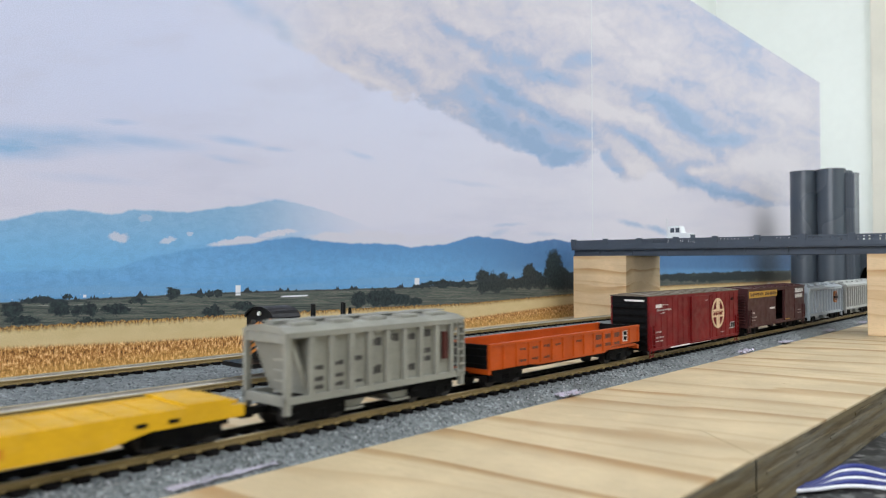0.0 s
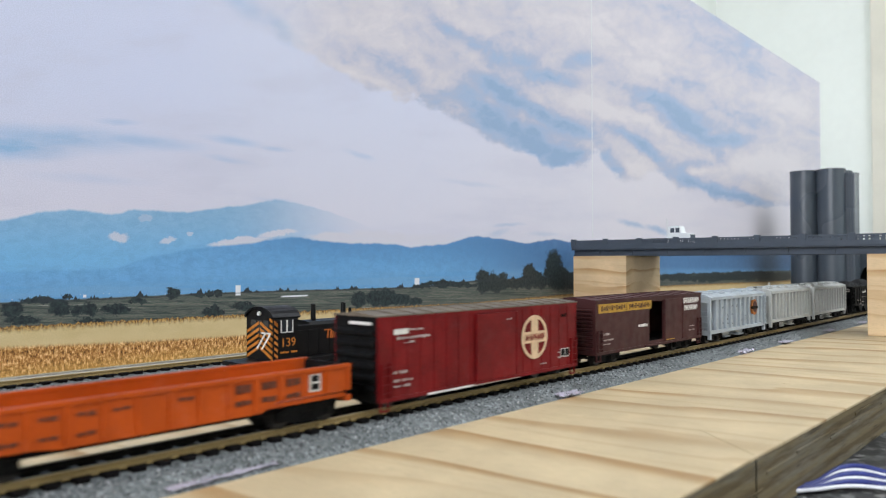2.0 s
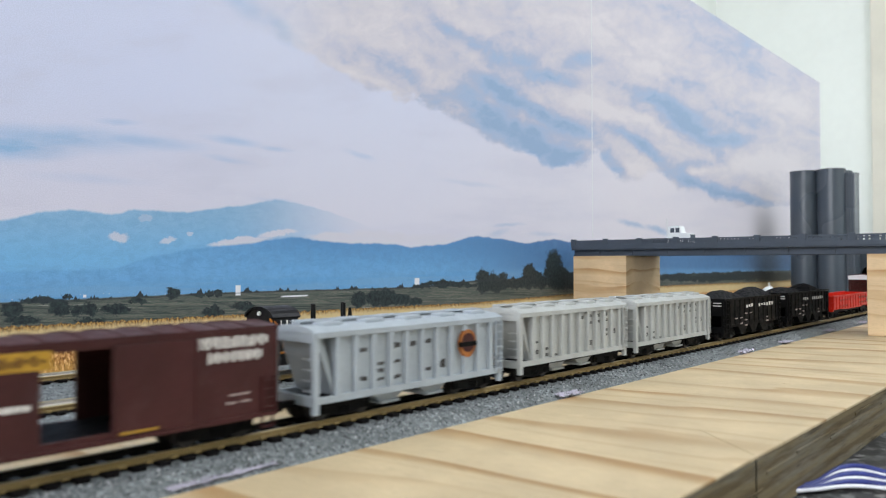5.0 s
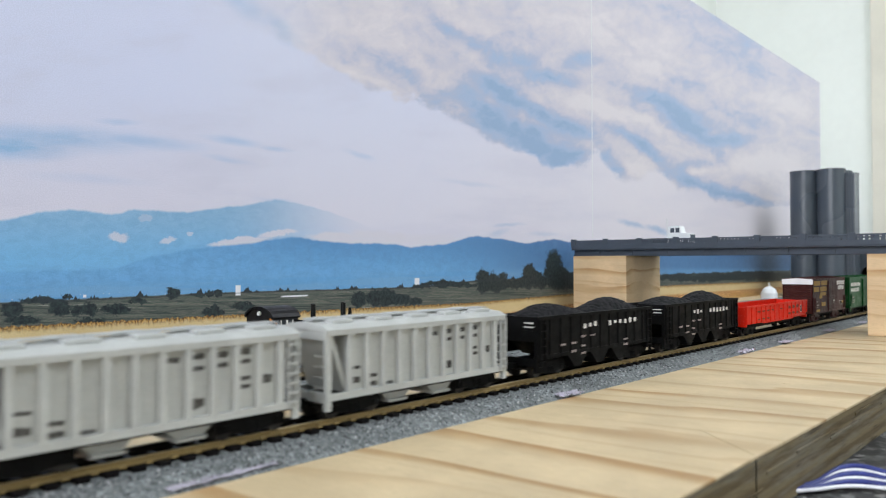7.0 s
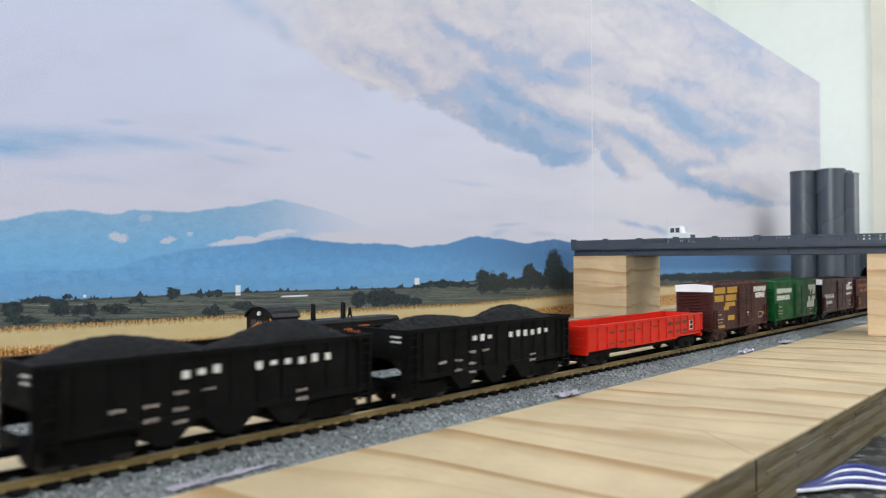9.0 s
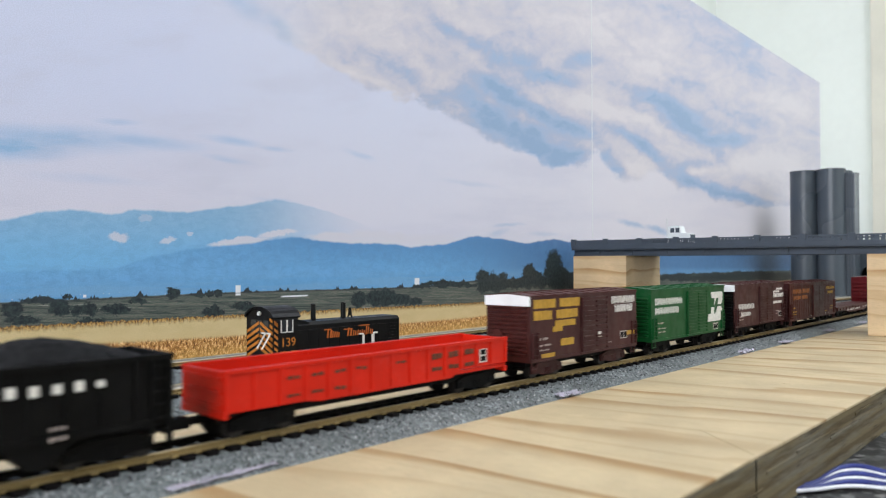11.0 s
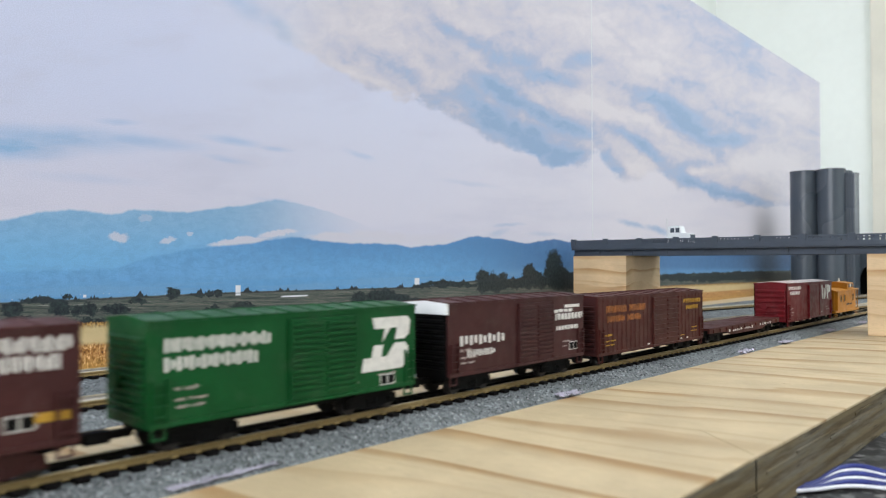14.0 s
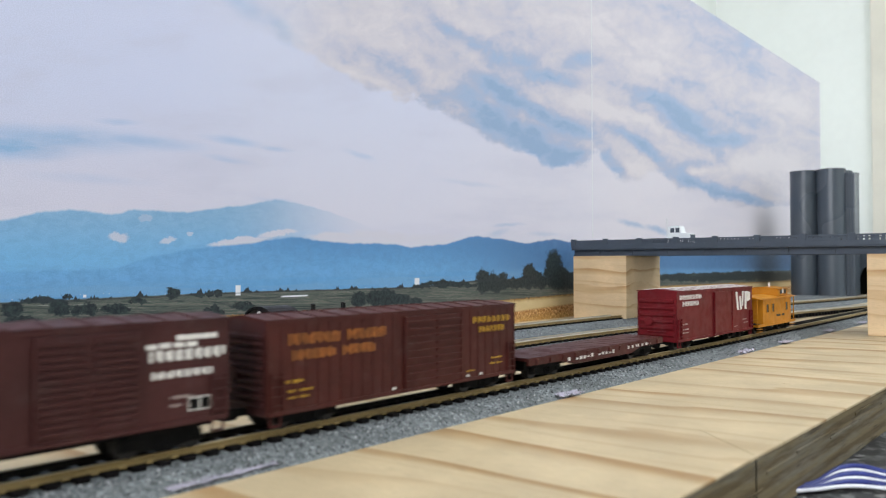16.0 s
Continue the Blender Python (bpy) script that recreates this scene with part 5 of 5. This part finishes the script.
c, body, h = boxcar("bright green boxcar with bold white emblem, ribbed door", 78.0, 18.8, 28.2, 6.3, M_GREEN, M_GREEN, M_GREEN, (6.5, 21.0), 13, 0, 0.0, ribs=11)
y = -h - 0.02
bars(c, y, -35.5, 21.6, 26.5, 3.0, [10], M_LETTER, fill=0.8, split=True)
bars(c, y, -35.5, 17.6, 23.0, 3.0, [8], M_LETTER, fill=0.8, split=True)
em = bmesh.new()
for pts in (((23.0, 25.6), (35.8, 25.6), (37.0, 24.4), (36.4, 20.6), (34.8, 19.4), (31.2, 19.4), (32.0, 22.6), (29.4, 22.6), (26.5, 19.0), (27.4, 22.6), (23.6, 22.6)), ((19.0, 11.4), (33.6, 11.4), (35.4, 12.8), (36.2, 17.0), (35.0, 18.4), (31.0, 18.4), (28.2, 15.0), (26.0, 15.0), (26.8, 18.2), (23.4, 18.2), (22.6, 15.0), (19.8, 15.0))):
    prism(em, list(pts), 1, y - 0.13, y + 0.06)
part("emblem", em, M_LETTER, c, "bold white double-bar emblem")
consolidated_stencil(c, y, 26.0, 7.6)
data_marks(c, y, 76, 6.3, M_LETTER, 11)
roll(c, 1157.2, 78.0)

c, body, h = boxcar("brown boxcar with black end, white top, ribbed door", 74.8, 18.8, 28.0, 6.2, M_BROWN, M_BLACK, M_BROWN, (7.0, 20.0), 13, 0, 0.0, ribs=11, white_top=True)
y = -h - 0.02
bars(c, y, -32.5, 15.0, 22.5, 3.0, [5], M_LETTER, fill=0.75, split=True)
bars(c, y, -29, 11.4, 14, 2.2, [5], M_LETTER, fill=0.75, split=True)
bars(c, y, 18, 22.5, 12, 1.2, [4], M_LETTER)
bars(c, y, 19.0, 19.8, 17.5, 2.4, [8], M_LETTER, fill=0.95, split=True)
bars(c, y, 25.0, 24.0, 9.5, 1.2, [1], M_LETTER, fill=1.0)
bars(c, y, 19.5, 16.2, 14, 1.6, [7], M_LETTER, fill=0.9, split=True)
data_marks(c, y, 74, 6.2, M_LETTER, 12)
consolidated_stencil(c, y, 28.0, 9.0)
roll(c, 1249.2, 74.8)

c, body, h = boxcar("oxide red-brown ribbed boxcar with orange lettering panel", 95.8, 18.8, 26.6, 4.4, M_OXIDE, M_BROWN, M_OXIDE, (9.0, 24.0), 9, 26, 0.0, ribs=10)
y = -h - 0.3
bars(c, y, -42, 20.5, 32, 2.8, [7, 6], M_FADEDOR, fill=0.85, split=True)
bars(c, y, -41, 16.8, 27, 2.6, [6, 5], M_FADEDOR, fill=0.85, split=True)
bars(c, y, 26, 21.6, 19, 2.0, [8], M_YELLET, fill=0.6, split=True)
bars(c, y, 29, 18.6, 13, 2.0, [7], M_YELLET, fill=0.6, split=True)
for i in range(7):
    bars(c, y - 0.1, -8 + i * 6.2, 5.6, 1.6, 0.7, [1], M_LETTER, "data_mark")
data_marks(c, y, 95, 4.4, M_YELLET, 14)
roll(c, 1334.0, 95.8)

roll(flatcar("empty dark red-brown flatcar with white side lettering", 98.5, 7.6, M_OXIDE, 3), 1437.5, 98.5)

c, body, h = boxcar("deep maroon plug-door boxcar with bold white lettering", 91.5, 19.2, 26.8, 4.3, M_MAROON, M_MAROON, M_MAROON, (6.0, 22.0), 0, 0, 0.0, ribs=6, seam=M_LETTER)
y = -h - 0.02
bars(c, y, -43, 23.0, 24, 2.2, [7], M_LETTER, fill=0.75, split=True)
bars(c, y, -40, 20.0, 18, 2.2, [7], M_LETTER, fill=0.75, split=True)
em = bmesh.new()
for pts in (((22.5, 24.8), (25.0, 24.8), (27.0, 15.4), (24.8, 15.4)), ((27.4, 22.5), (29.6, 22.5), (31.2, 15.4), (29.0, 15.4)), ((31.6, 24.8), (33.8, 24.8), (32.6, 17.0), (31.4, 17.0)), ((35.0, 15.4), (35.0, 24.8), (37.4, 24.8), (37.4, 15.4)), ((37.8, 24.8), (42.6, 24.0), (42.6, 20.0), (37.8, 19.2))):
    prism(em, list(pts), 1, y - 0.13, y + 0.06)
part("emblem", em, M_LETTER, c, "bold white block emblem")
data_marks(c, y, 91, 4.3, M_LETTER, 15)
roll(c, 1549.8, 91.5)

roll(caboose("mustard yellow caboose with cupola and end railings", 62), 1652.0, 62)


# ---- the parked switcher on the rear siding ----
def switcher():
    lo = thing("switcher_locomotive", "black diesel switcher locomotive with orange striped cab", "locomotive", mm(184, 71.5, 0))
    h, F = 8.6, 5.6
    x0, x1 = -42.0, 41.0
    part("frame", B(x0, x1, -h, h, F - 1.6, F, bevel=0.15), M_LOCO, lo)
    part("fuel_tank", B(-10, 12, -h + 1.5, h - 1.5, 1.6, F - 1.6, bevel=0.6), M_LOCO, lo)
    hood = bmesh.new()
    prism(hood, [(-5.6, F), (-5.6, 17.2), (-4.4, 18.4), (4.4, 18.4), (5.6, 17.2), (5.6, F)], 0, -22, 32)
    hd = part("hood", hood, M_LOCO, lo, "long black engine hood")
    part("hood_taper", prism(bmesh.new(), [(-22, F), (-22, 20.2), (-14, 18.35), (-14, F)], 1, -5.2, 5.2), M_LOCO, lo)
    for i in range(9):
        x = -20 + i * 5.0
        part("hood_door", B(x, x + 4.6, -5.78, -5.5, F + 0.8, 15.6, bevel=0.1), M_LOCO, hd)
    for i in range(7):
        part("grille_slat", B(25.5, 31.0, -5.9, -5.7, F + 2 + i * 1.2, F + 2.6 + i * 1.2), M_LOCO, hd)
    part("nose_grille", B(31.9, 32.5, -5.2, 5.2, F + 2, 17.2), M_ORANGELET, hd, "orange striped nose panel")
    cab = bmesh.new()
    prof = [(-h, F), (-h, 20.0)] + [(h * math.sin(a), 20.0 + 4.4 * math.cos(a)) for a in [radians(d) for d in range(-80, 81, 16)]] + [(h, 20.0), (h, F)]
    prism(cab, prof, 0, -32.0, -21.6)
    cb = part("cab", cab, M_LOCO, lo, "black cab with curved roof", smooth=False)
    rf = [(q * 1.06, z + 0.35) for q, z in prof[2:-2]] + [(q * 0.98, z - 0.25) for q, z in reversed(prof[2:-2])]
    part("cab_roof", prism(bmesh.new(), rf, 0, -32.8, -20.8), M_LOCO, cb, "curved overhanging roof")
    for x in (-29.0, -26.4):
        w = part("window", B(x, x + 2.2, -h - 0.1, -h + 0.2, 15.8, 20.0), M_GLASSDARK, cb, "side window with pale frame")
        fr = bmesh.new()
        for a, b, c0, c1 in ((x - 0.2, x + 0.1, 15.6, 20.0), (x + 2.1, x + 2.4, 15.6, 20.0), (x, x + 2.2, 15.5, 15.8)):
            box(fr, a, b, -h - 0.28, -h + 0.1, c0, c1)
        part("window_frame", fr, M_LETTER, w)
    for y in (-5.6, -1.7, 2.2):
        part("end_window", B(-32.2, -31.8, y, y + 3.2, 14.6, 19.8), M_GLASSDARK, cb)
    part("headlight", rod(bmesh.new(), (-31.9, 0, 22.2), (-32.8, 0, 22.2), 0.75, 14), M_LETTER, cb, "round pale headlight")
    # orange warning stripes, slanted, on the end of the cab and on its corner
    for k in range(7):
        z = F + 0.4 + k * 2.2
        st = bmesh.new()
        prism(st, [(-7.8, z), (-7.8, z + 1.1), (-0.4, z + 4.6), (-0.4, z + 3.5)] if z < 17.0 else [(-7.8, z), (-7.8, z + 0.9), (-6.4, z + 1.6), (-6.4, z + 0.7)], 0, -32.35, -31.95)
        part("stripe", st, M_ORANGELET, cb, "orange slanted warning stripe")
        if z < 15:
            st = bmesh.new()
            prism(st, [(7.8, z), (7.8, z + 1.1), (0.4, z + 4.6), (0.4, z + 3.5)], 0, -32.35, -31.95)
            part("stripe", st, M_ORANGELET, cb, "orange slanted warning stripe")
        st = bmesh.new()
        zz = min(z, 17.4)
        prism(st, [(-31.9, zz + 1.6), (-31.9, zz + 2.6), (-30.4, zz + 1.5), (-30.4, zz + 0.5)], 1, -h - 0.15, -h + 0.05)
        part("stripe", st, M_ORANGELET, cb, "orange slanted warning stripe")
    cur = bpy.data.curves.new("number", "FONT")
    cur.body, cur.size, cur.align_x, cur.extrude = "139", 4.4 * MM, "CENTER", 0.05 * MM
    tmp = new("number_source", cur)
    bpy.context.view_layer.update()
    me = bpy.data.meshes.new_from_object(tmp.evaluated_get(bpy.context.evaluated_depsgraph_get()))
    bpy.data.objects.remove(tmp)
    me.materials.clear()
    me.materials.append(M_ORANGELET)
    part("cab_number", me, M_ORANGELET, cb, "orange cab number 139", pose(-26.0 * MM, (-h - 0.12) * MM, 10.6 * MM, 90, 0, 0))
    bars(lo, -h - 0.06, -29.5, 8.2, 7.5, 0.7, [4, 3], M_ORANGELET, "lettering")
    # the road name in slanted bars, tall first letters and a flourish
    for x, top in ((-6.4, 15.0), (-3.9, 14.2), (-1.9, 13.9), (3.6, 15.0), (6.5, 13.9), (8.7, 13.9), (10.9, 13.9), (13.1, 15.0), (15.3, 13.9)):
        wide, lean = (2.2, 0.5) if top > 14.5 and x < 5 else (1.5, 0.4)
        for x0, x1, t in ((x, x + wide * 0.32, top), (x + wide * 0.66, x + wide, top - 0.3)):
            part("lettering", prism(bmesh.new(), [(x0, 11.8), (x1, 11.8), (x1 + lean, t), (x0 + lean, t)], 1, -5.92, -5.7), M_FADEDOR2, lo)
    for x0, x1, z in ((-7.6, -4.2, 14.8), (2.0, 5.6, 14.3), (9.6, 15.2, 15.3)):
        part("lettering", B(x0, x1, -5.92, -5.7, z, z + 0.4), M_FADEDOR2, lo)
    for x in (-8.3, 6.5):
        sk = bmesh.new()
        for dy in (-1.6, 1.6):
            rod(sk, (x + dy * 0.6, dy, 18), (x + dy * 0.6, dy, 24.6), 0.8, 12, 0.7)
        part("exhaust_stack", sk, M_LOCO, lo, "pair of black exhaust stacks")
    be = bmesh.new()
    rod(be, (10.0, -1.2, 18.2), (10.0, -0.2, 22.4), 0.3, 6)
    rod(be, (10.0, 1.2, 18.2), (10.0, 0.2, 22.4), 0.3, 6)
    rod(be, (10.0, 0, 19.2), (10.0, 0, 20.9), 1.0, 10, 0.4)
    part("bell", be, M_LOCO, lo, "small bell on its bracket")
    for s, e in ((-1, x0), (1, x1)):
        for y in (-h + 0.4, h - 0.4, -2.4, 2.4):
            hr = bmesh.new()
            rod(hr, (e - s * 0.6, y, F), (e - s * 0.6, y, F + 6.4), 0.32, 6)
            part("handrail_post", hr, M_LETTER, lo, "white handrail post")
        for y0, y1 in ((-h + 0.4, -2.4), (2.4, h - 0.4)):
            part("handrail", rod(bmesh.new(), (e - s * 0.6, y0, F + 6.2), (e - s * 0.6, y1, F + 6.2), 0.3, 6), M_BLACK, lo)
        for y in (-h + 0.2, h - 0.2):
            sr = bmesh.new()
            rod(sr, (e - s * 5.6, y, F), (e - s * 5.6, y, F + 7.0), 0.32, 6)
            rod(sr, (e - s * 5.6, y, F + 6.9), (e - s * 7.6, y, F + 6.9), 0.32, 6)
            part("handrail_post", sr, M_LETTER, lo, "white handrail post")
        part("end_beam", B(min(e, e - s * 1.2), max(e, e - s * 1.2), -h, h, 1.6, F, bevel=0.2), M_ORANGE, lo, "orange end beam and footboard")
        part("footboard", B(min(e - s * 0.6, e + s * 1.6), max(e - s * 0.6, e + s * 1.6), -h, h, 1.0, 1.6), M_ORANGE, lo)
        sp = bmesh.new()
        for k in range(3):
            box(sp, min(e - s * 1.2, e - s * 7), max(e - s * 1.2, e - s * 7), -h, -h + 2.2, 1.6 + k * 1.5, 2.0 + k * 1.5)
        part("step", sp, M_ORANGE, lo, "orange corner steps")
        coupler(lo, e - s * 1.0, s)
        truck(lo, e - s * 17.0)
    gr = bmesh.new()
    for y in (-7.6, -4.6):
        rod(gr, (-32.8, y, 15.4), (-36.0, y + 0.5, F + 4.6), 0.32, 6)
        rod(gr, (-32.8, y, 15.4), (-32.8, y + 2.6, 15.4), 0.3, 6)
    part("grab_rail", gr, M_LETTER, lo, "white slanted grab rails")
    return lo


switcher()

# ---- road bridge on pine blocks ----
def pine_block(label, x, y, w, d, hgt):
    b = B(-d / 2, d / 2, -w / 2, w / 2, 0, hgt, bevel=0.8)
    return tagged(part("pine_block", b, M_PINE, None, label, mm(x, y, -5)), category="wood block", group="bridge supports")


pine_block("pale pine block holding up the far bridge end", 533.0, 142.0, 46.5, 56.0, 50.0)
pine_block("pale pine block holding up the near bridge end", 536.0, -64.5, 45.0, 56.0, 50.0)

bridge = thing("road_bridge", "dark grey plastic road bridge crossing over the tracks", "bridge", mm(505.5, 0, 0))
W2 = 56.0
part("deck", B(0, W2, -92, 167, 49.6, 52.2), M_GREYPLASTIC, bridge, "flat grey bridge deck")
for x in (4.6, W2 / 2, W2 - 4.6):
    g = bmesh.new()
    box(g, x - 0.5, x + 0.5, -92, 167, 45.4, 49.6)
    box(g, x - 1.4, x + 1.4, -92, 167, 45.0, 45.7)
    gd = part("girder", g, M_GREYPLASTIC, bridge, "steel-like bridge girder")
    if x < 10:
        for i in range(9):
            y = -80 + i * 28
            part("web_stiffener", B(x - 1.5, x - 0.4, y - 0.5, y + 0.5, 45.7, 49.6), M_GREYPLASTIC, gd)
for x in (0.0, W2 - 1.4):
    part("parapet_kerb", B(x - 0.4, x + 1.8, -92, 167, 50.4, 53.6, bevel=0.2), M_GREYPLASTIC, bridge)
    part("parapet_rail", B(x, x + 1.4, -92, 167, 56.2, 57.3, bevel=0.2), M_GREYPLASTIC, bridge)
    for i in range(10):
        y = -92 + i * 28.6
        part("parapet_pier", B(x - 0.5, x + 1.9, y - 2.0, y + 2.0, 53, 58.2, bevel=0.3), M_GREYPLASTIC, bridge)
    for p0, p1 in ((49, 64), (77.5, 84), (98.5, 167), (12, 20)):
        part("parapet_panel", B(x + 0.3, x + 1.1, p0, p1, 53.5, 56.3), M_GREYPLASTIC, bridge, "closed parapet panel")
    for p0, p1, low, count in ((-28, 12, 55.0, 16), (20, 49, 55.0, 12), (64, 77.5, 53.9, 9), (84, 98.5, 53.9, 9)):
        part("parapet_panel", B(x + 0.3, x + 1.1, p0, p1, 53.5, low), M_GREYPLASTIC, bridge, "slotted parapet panel")
        for i in range(count):
            y = p0 + (p1 - p0) * (i + 0.5) / count
            part("baluster", B(x + 0.3, x + 1.1, y - 0.45, y + 0.45 + (0.6 if low > 54.5 else 0.0), low, 56.3), M_GREYPLASTIC, bridge)
    n = 86
    for i in range(n):
        y = -91 + 257 * i / (n - 1)
        if y < -28:
            part("baluster", B(x + 0.2, x + 1.2, y - 0.85, y + 0.85, 53.5, 56.3), M_GREYPLASTIC, bridge)

lorry = thing("toy_truck", "small plain white plastic truck cab on the bridge", "toy truck", mm(519.5, 84, 52.3))
cabm = bmesh.new()
prism(cabm, [(8.0, 2.2), (8.0, 13.6), (7.2, 14.6), (-0.6, 14.6), (-2.4, 9.4), (-8.4, 8.8), (-9.2, 7.6), (-9.2, 2.2)], 0, 0, 8.4)
part("cab", cabm, M_WHITE, lorry, "white moulded truck cab and bonnet")
for y in (4.6, 0.6):
    part("window", B(-0.15, 0.2, y - 1.6, y + 1.4, 9.6, 13.0), M_GREYPLASTIC, lorry, "grey cab window")
part("grille", B(0.6, 7.8, -9.6, -9.1, 3.0, 8.0), M_GREYPLASTIC, lorry, "grey radiator grille")
part("chassis", B(1.4, 7.0, -8.6, 8, 1.6, 2.8), M_BLACK, lorry)
part("rear_frame", B(1.0, 7.4, 8.2, 25, 3.6, 5.8, bevel=0.3), M_BLACK, lorry, "bare dark rear frame")
for y in (-5.6, 12.0, 19.0):
    for x in (-0.3, 7.2):
        part("wheel", rod(bmesh.new(), (x, y, 2.1), (x + 1.6, y, 2.1), 2.1, 14), M_BLACK, lorry)
part("exhaust_stack", rod(bmesh.new(), (0.4, 8.8, 2), (0.4, 8.8, 20), 0.35, 8), M_WHITE, lorry)

# ---- grain silos and the tunnel front beyond the bridge ----
silo = thing("grain_silos", "tall clustered dark grey plastic grain silos", "silo", mm(1006, 162, -5))
R = 16.4
ln = bmesh.new()
for i in range(2):
    for j in range(3):
        c = bmesh.new()
        x, y = R + j * 2 * R * 0.98, -R - i * 2 * R * 0.98
        rod(c, (x, y, 0), (x, y, 161 - (i + j) * 0.6), R, 40)
        s1 = part("silo_cylinder", c, M_SILO, silo, "smooth grey silo cylinder", smooth=True)
        part("silo_rim", rod(bmesh.new(), (x, y, 160), (x, y, 161.6), R + 0.4, 40), M_SILO, s1)
part("silo_infill", B(R, R * 5, -R * 3 + 3, -R + 2, 0, 158), M_SILO, silo)
part("stair_tower", B(R * 1.1, R * 2.2, -R * 4 - 9, -R * 4 + 2, 0, 156, bevel=1.0), M_SILO, silo, "flat grey tower at the side of the silos")
for i in range(4):
    part("tower_rib", B(R * 1.1 - 1.0, R * 1.1 + 0.2, -R * 4 - 8 + i * 3.2, -R * 4 - 6.6 + i * 3.2, 0, 156), M_SILO, silo)

portal = thing("tunnel_portal", "grey plastic tunnel front with a dark arched opening", "tunnel portal", mm(1100, 0, -5))
pb = bmesh.new()
box(pb, 0, 8, 103, 132, 0, 58)
box(pb, 0, 8, -60, -32, 0, 58)
box(pb, 0, 8, -32, 103, 46, 58)
part("front_wall", pb, M_GREYPLASTIC, portal, "grey portal wall")
for pts in ([(103, 22), (103, 46), (72, 46), (84, 43.5), (96, 36)], [(-32, 20), (-32, 46), (-2, 46), (-14, 42), (-24, 34)]):
    part("arch_spandrel", prism(bmesh.new(), pts, 0, 0.5, 7.5), M_GREYPLASTIC, portal)
tn = bmesh.new()
box(tn, 8, 1085, 103, 107, 0, 58)
box(tn, 8, 1085, -36, -32, 0, 58)
box(tn, 8, 1085, -36, 107, 54, 58)
box(tn, 1080, 1085, -36, 107, 0, 58)
part("tunnel_lining", tn, M_BLACK, portal, "dark tunnel lining")

tank = thing("storage_tank", "small white domed storage tank beside the backdrop", "storage tank", mm(886, 144, -5))
part("shell", rod(bmesh.new(), (0, 0, 0), (0, 0, 9), 9, 32), M_WHITE, tank, smooth=True)
dome = bmesh.new()
rod(dome, (0, 0, 9), (0, 0, 13.5), 9, 32, 6.8)
rod(dome, (0, 0, 13.5), (0, 0, 16.4), 6.8, 32, 2.4)
part("dome", dome, M_WHITE, tank, "rounded white dome", smooth=True)
part("vent", rod(bmesh.new(), (0, 0, 16), (0, 0, 21), 1.0, 10), M_LETTER, tank)

# ---- clear tape that holds the track bed to the board ----
def tape(x, y, l, w, turn, lift):
    bm = bmesh.new()
    nx, ny = 14, 6
    g = [[bm.verts.new(((i / nx - 0.5) * l, (j / ny - 0.5) * w, lift * (0.4 + noise.noise((i * 0.6 + x, j * 0.7, 3.0))) + 0.5)) for j in range(ny + 1)] for i in range(nx + 1)]
    for i in range(nx):
        for j in range(ny):
            bm.faces.new((g[i][j], g[i + 1][j], g[i + 1][j + 1], g[i][j + 1]))
    ob = part("clear_tape", bm, M_TAPE, None, "crinkled clear tape strip along the ballast edge", mm(x, y, -4.6, turn))
    solid = ob.modifiers.new("thickness", "SOLIDIFY")
    solid.thickness = 0.08 * MM
    tagged(ob, category="tape", group="tape strips")


tape(84, -17.6, 26, 3.2, 2, 0.5)
tape(213, -19.0, 12, 4.5, -8, 1.1)
tape(372, -19.0, 16, 5.0, 4, 1.2)
tape(430, -19.5, 12, 5.0, -5, 1.2)
tape(517, -18.0, 14, 5.0, 6, 1.2)
tape(600, -18.0, 14, 5.0, 6, 1.2)

# ---- wires lying on the counter in front of the board ----
def wire(points, r, material, label):
    cu = bpy.data.curves.new("wire", "CURVE")
    cu.dimensions, cu.bevel_depth, cu.bevel_resolution, cu.resolution_u = "3D", r * MM, 3, 10
    sp = cu.splines.new("BEZIER")
    sp.bezier_points.add(len(points) - 1)
    for b, p in zip(sp.bezier_points, points):
        b.co = [v * MM for v in p]
        b.handle_left_type = b.handle_right_type = "AUTO"
    cu.materials.append(material)
    ob = new("wire", cu)
    ob.matrix_basis = mm(0, 0, 0)
    tagged(ob, label, "wire", "loose wires")


for k in range(6):
    m, lab = ((M_BLUE, "loose blue wire on the dark countertop"), (M_WIREWHITE, "loose white wire on the dark countertop"))[k % 2]
    wire([(205 - 0.6 * k, -88, -20.1), (215 - 0.9 * k, -94.0 - 0.3 * k, -19.9), (231 - 1.9 * k, -101 - 0.4 * k, -16.8 - 0.6 * k), (234 - 1.7 * k, -110 - 0.3 * k, -18.0 - 0.35 * k), (250 - 1.5 * k, -140 - k, -20.1), (330, -185 - k, -20.1)], 0.85 - 0.33 * (k % 2), m, lab)


# ---- motion ----
RUN = ((0.0, 0.0), (0.5, 37.0), (1.0, 75.0), (1.5, 115.5), (2.0, 155.0), (2.5, 195.0), (3.0, 235.0), (3.5, 274.5), (4.2, 330.0), (5.0, 394.0), (6.0, 475.0), (7.0, 555.0), (8.0, 635.0), (9.0, 714.0), (10.0, 790.0), (11.3, 888.0), (12.0, 940.0), (12.5, 977.0), (13.0, 1013.0), (13.5, 1049.0), (14.0, 1086.0), (14.5, 1123.0), (15.0, 1160.0), (15.5, 1197.0), (16.0, 1234.0))


def motions():
    """The train rolls steadily along the main track, towards the camera's end."""
    for car, middle in CARS:
        walk(car, [(t, mm(middle - d, 0, 0)) for t, d in RUN])


motions()
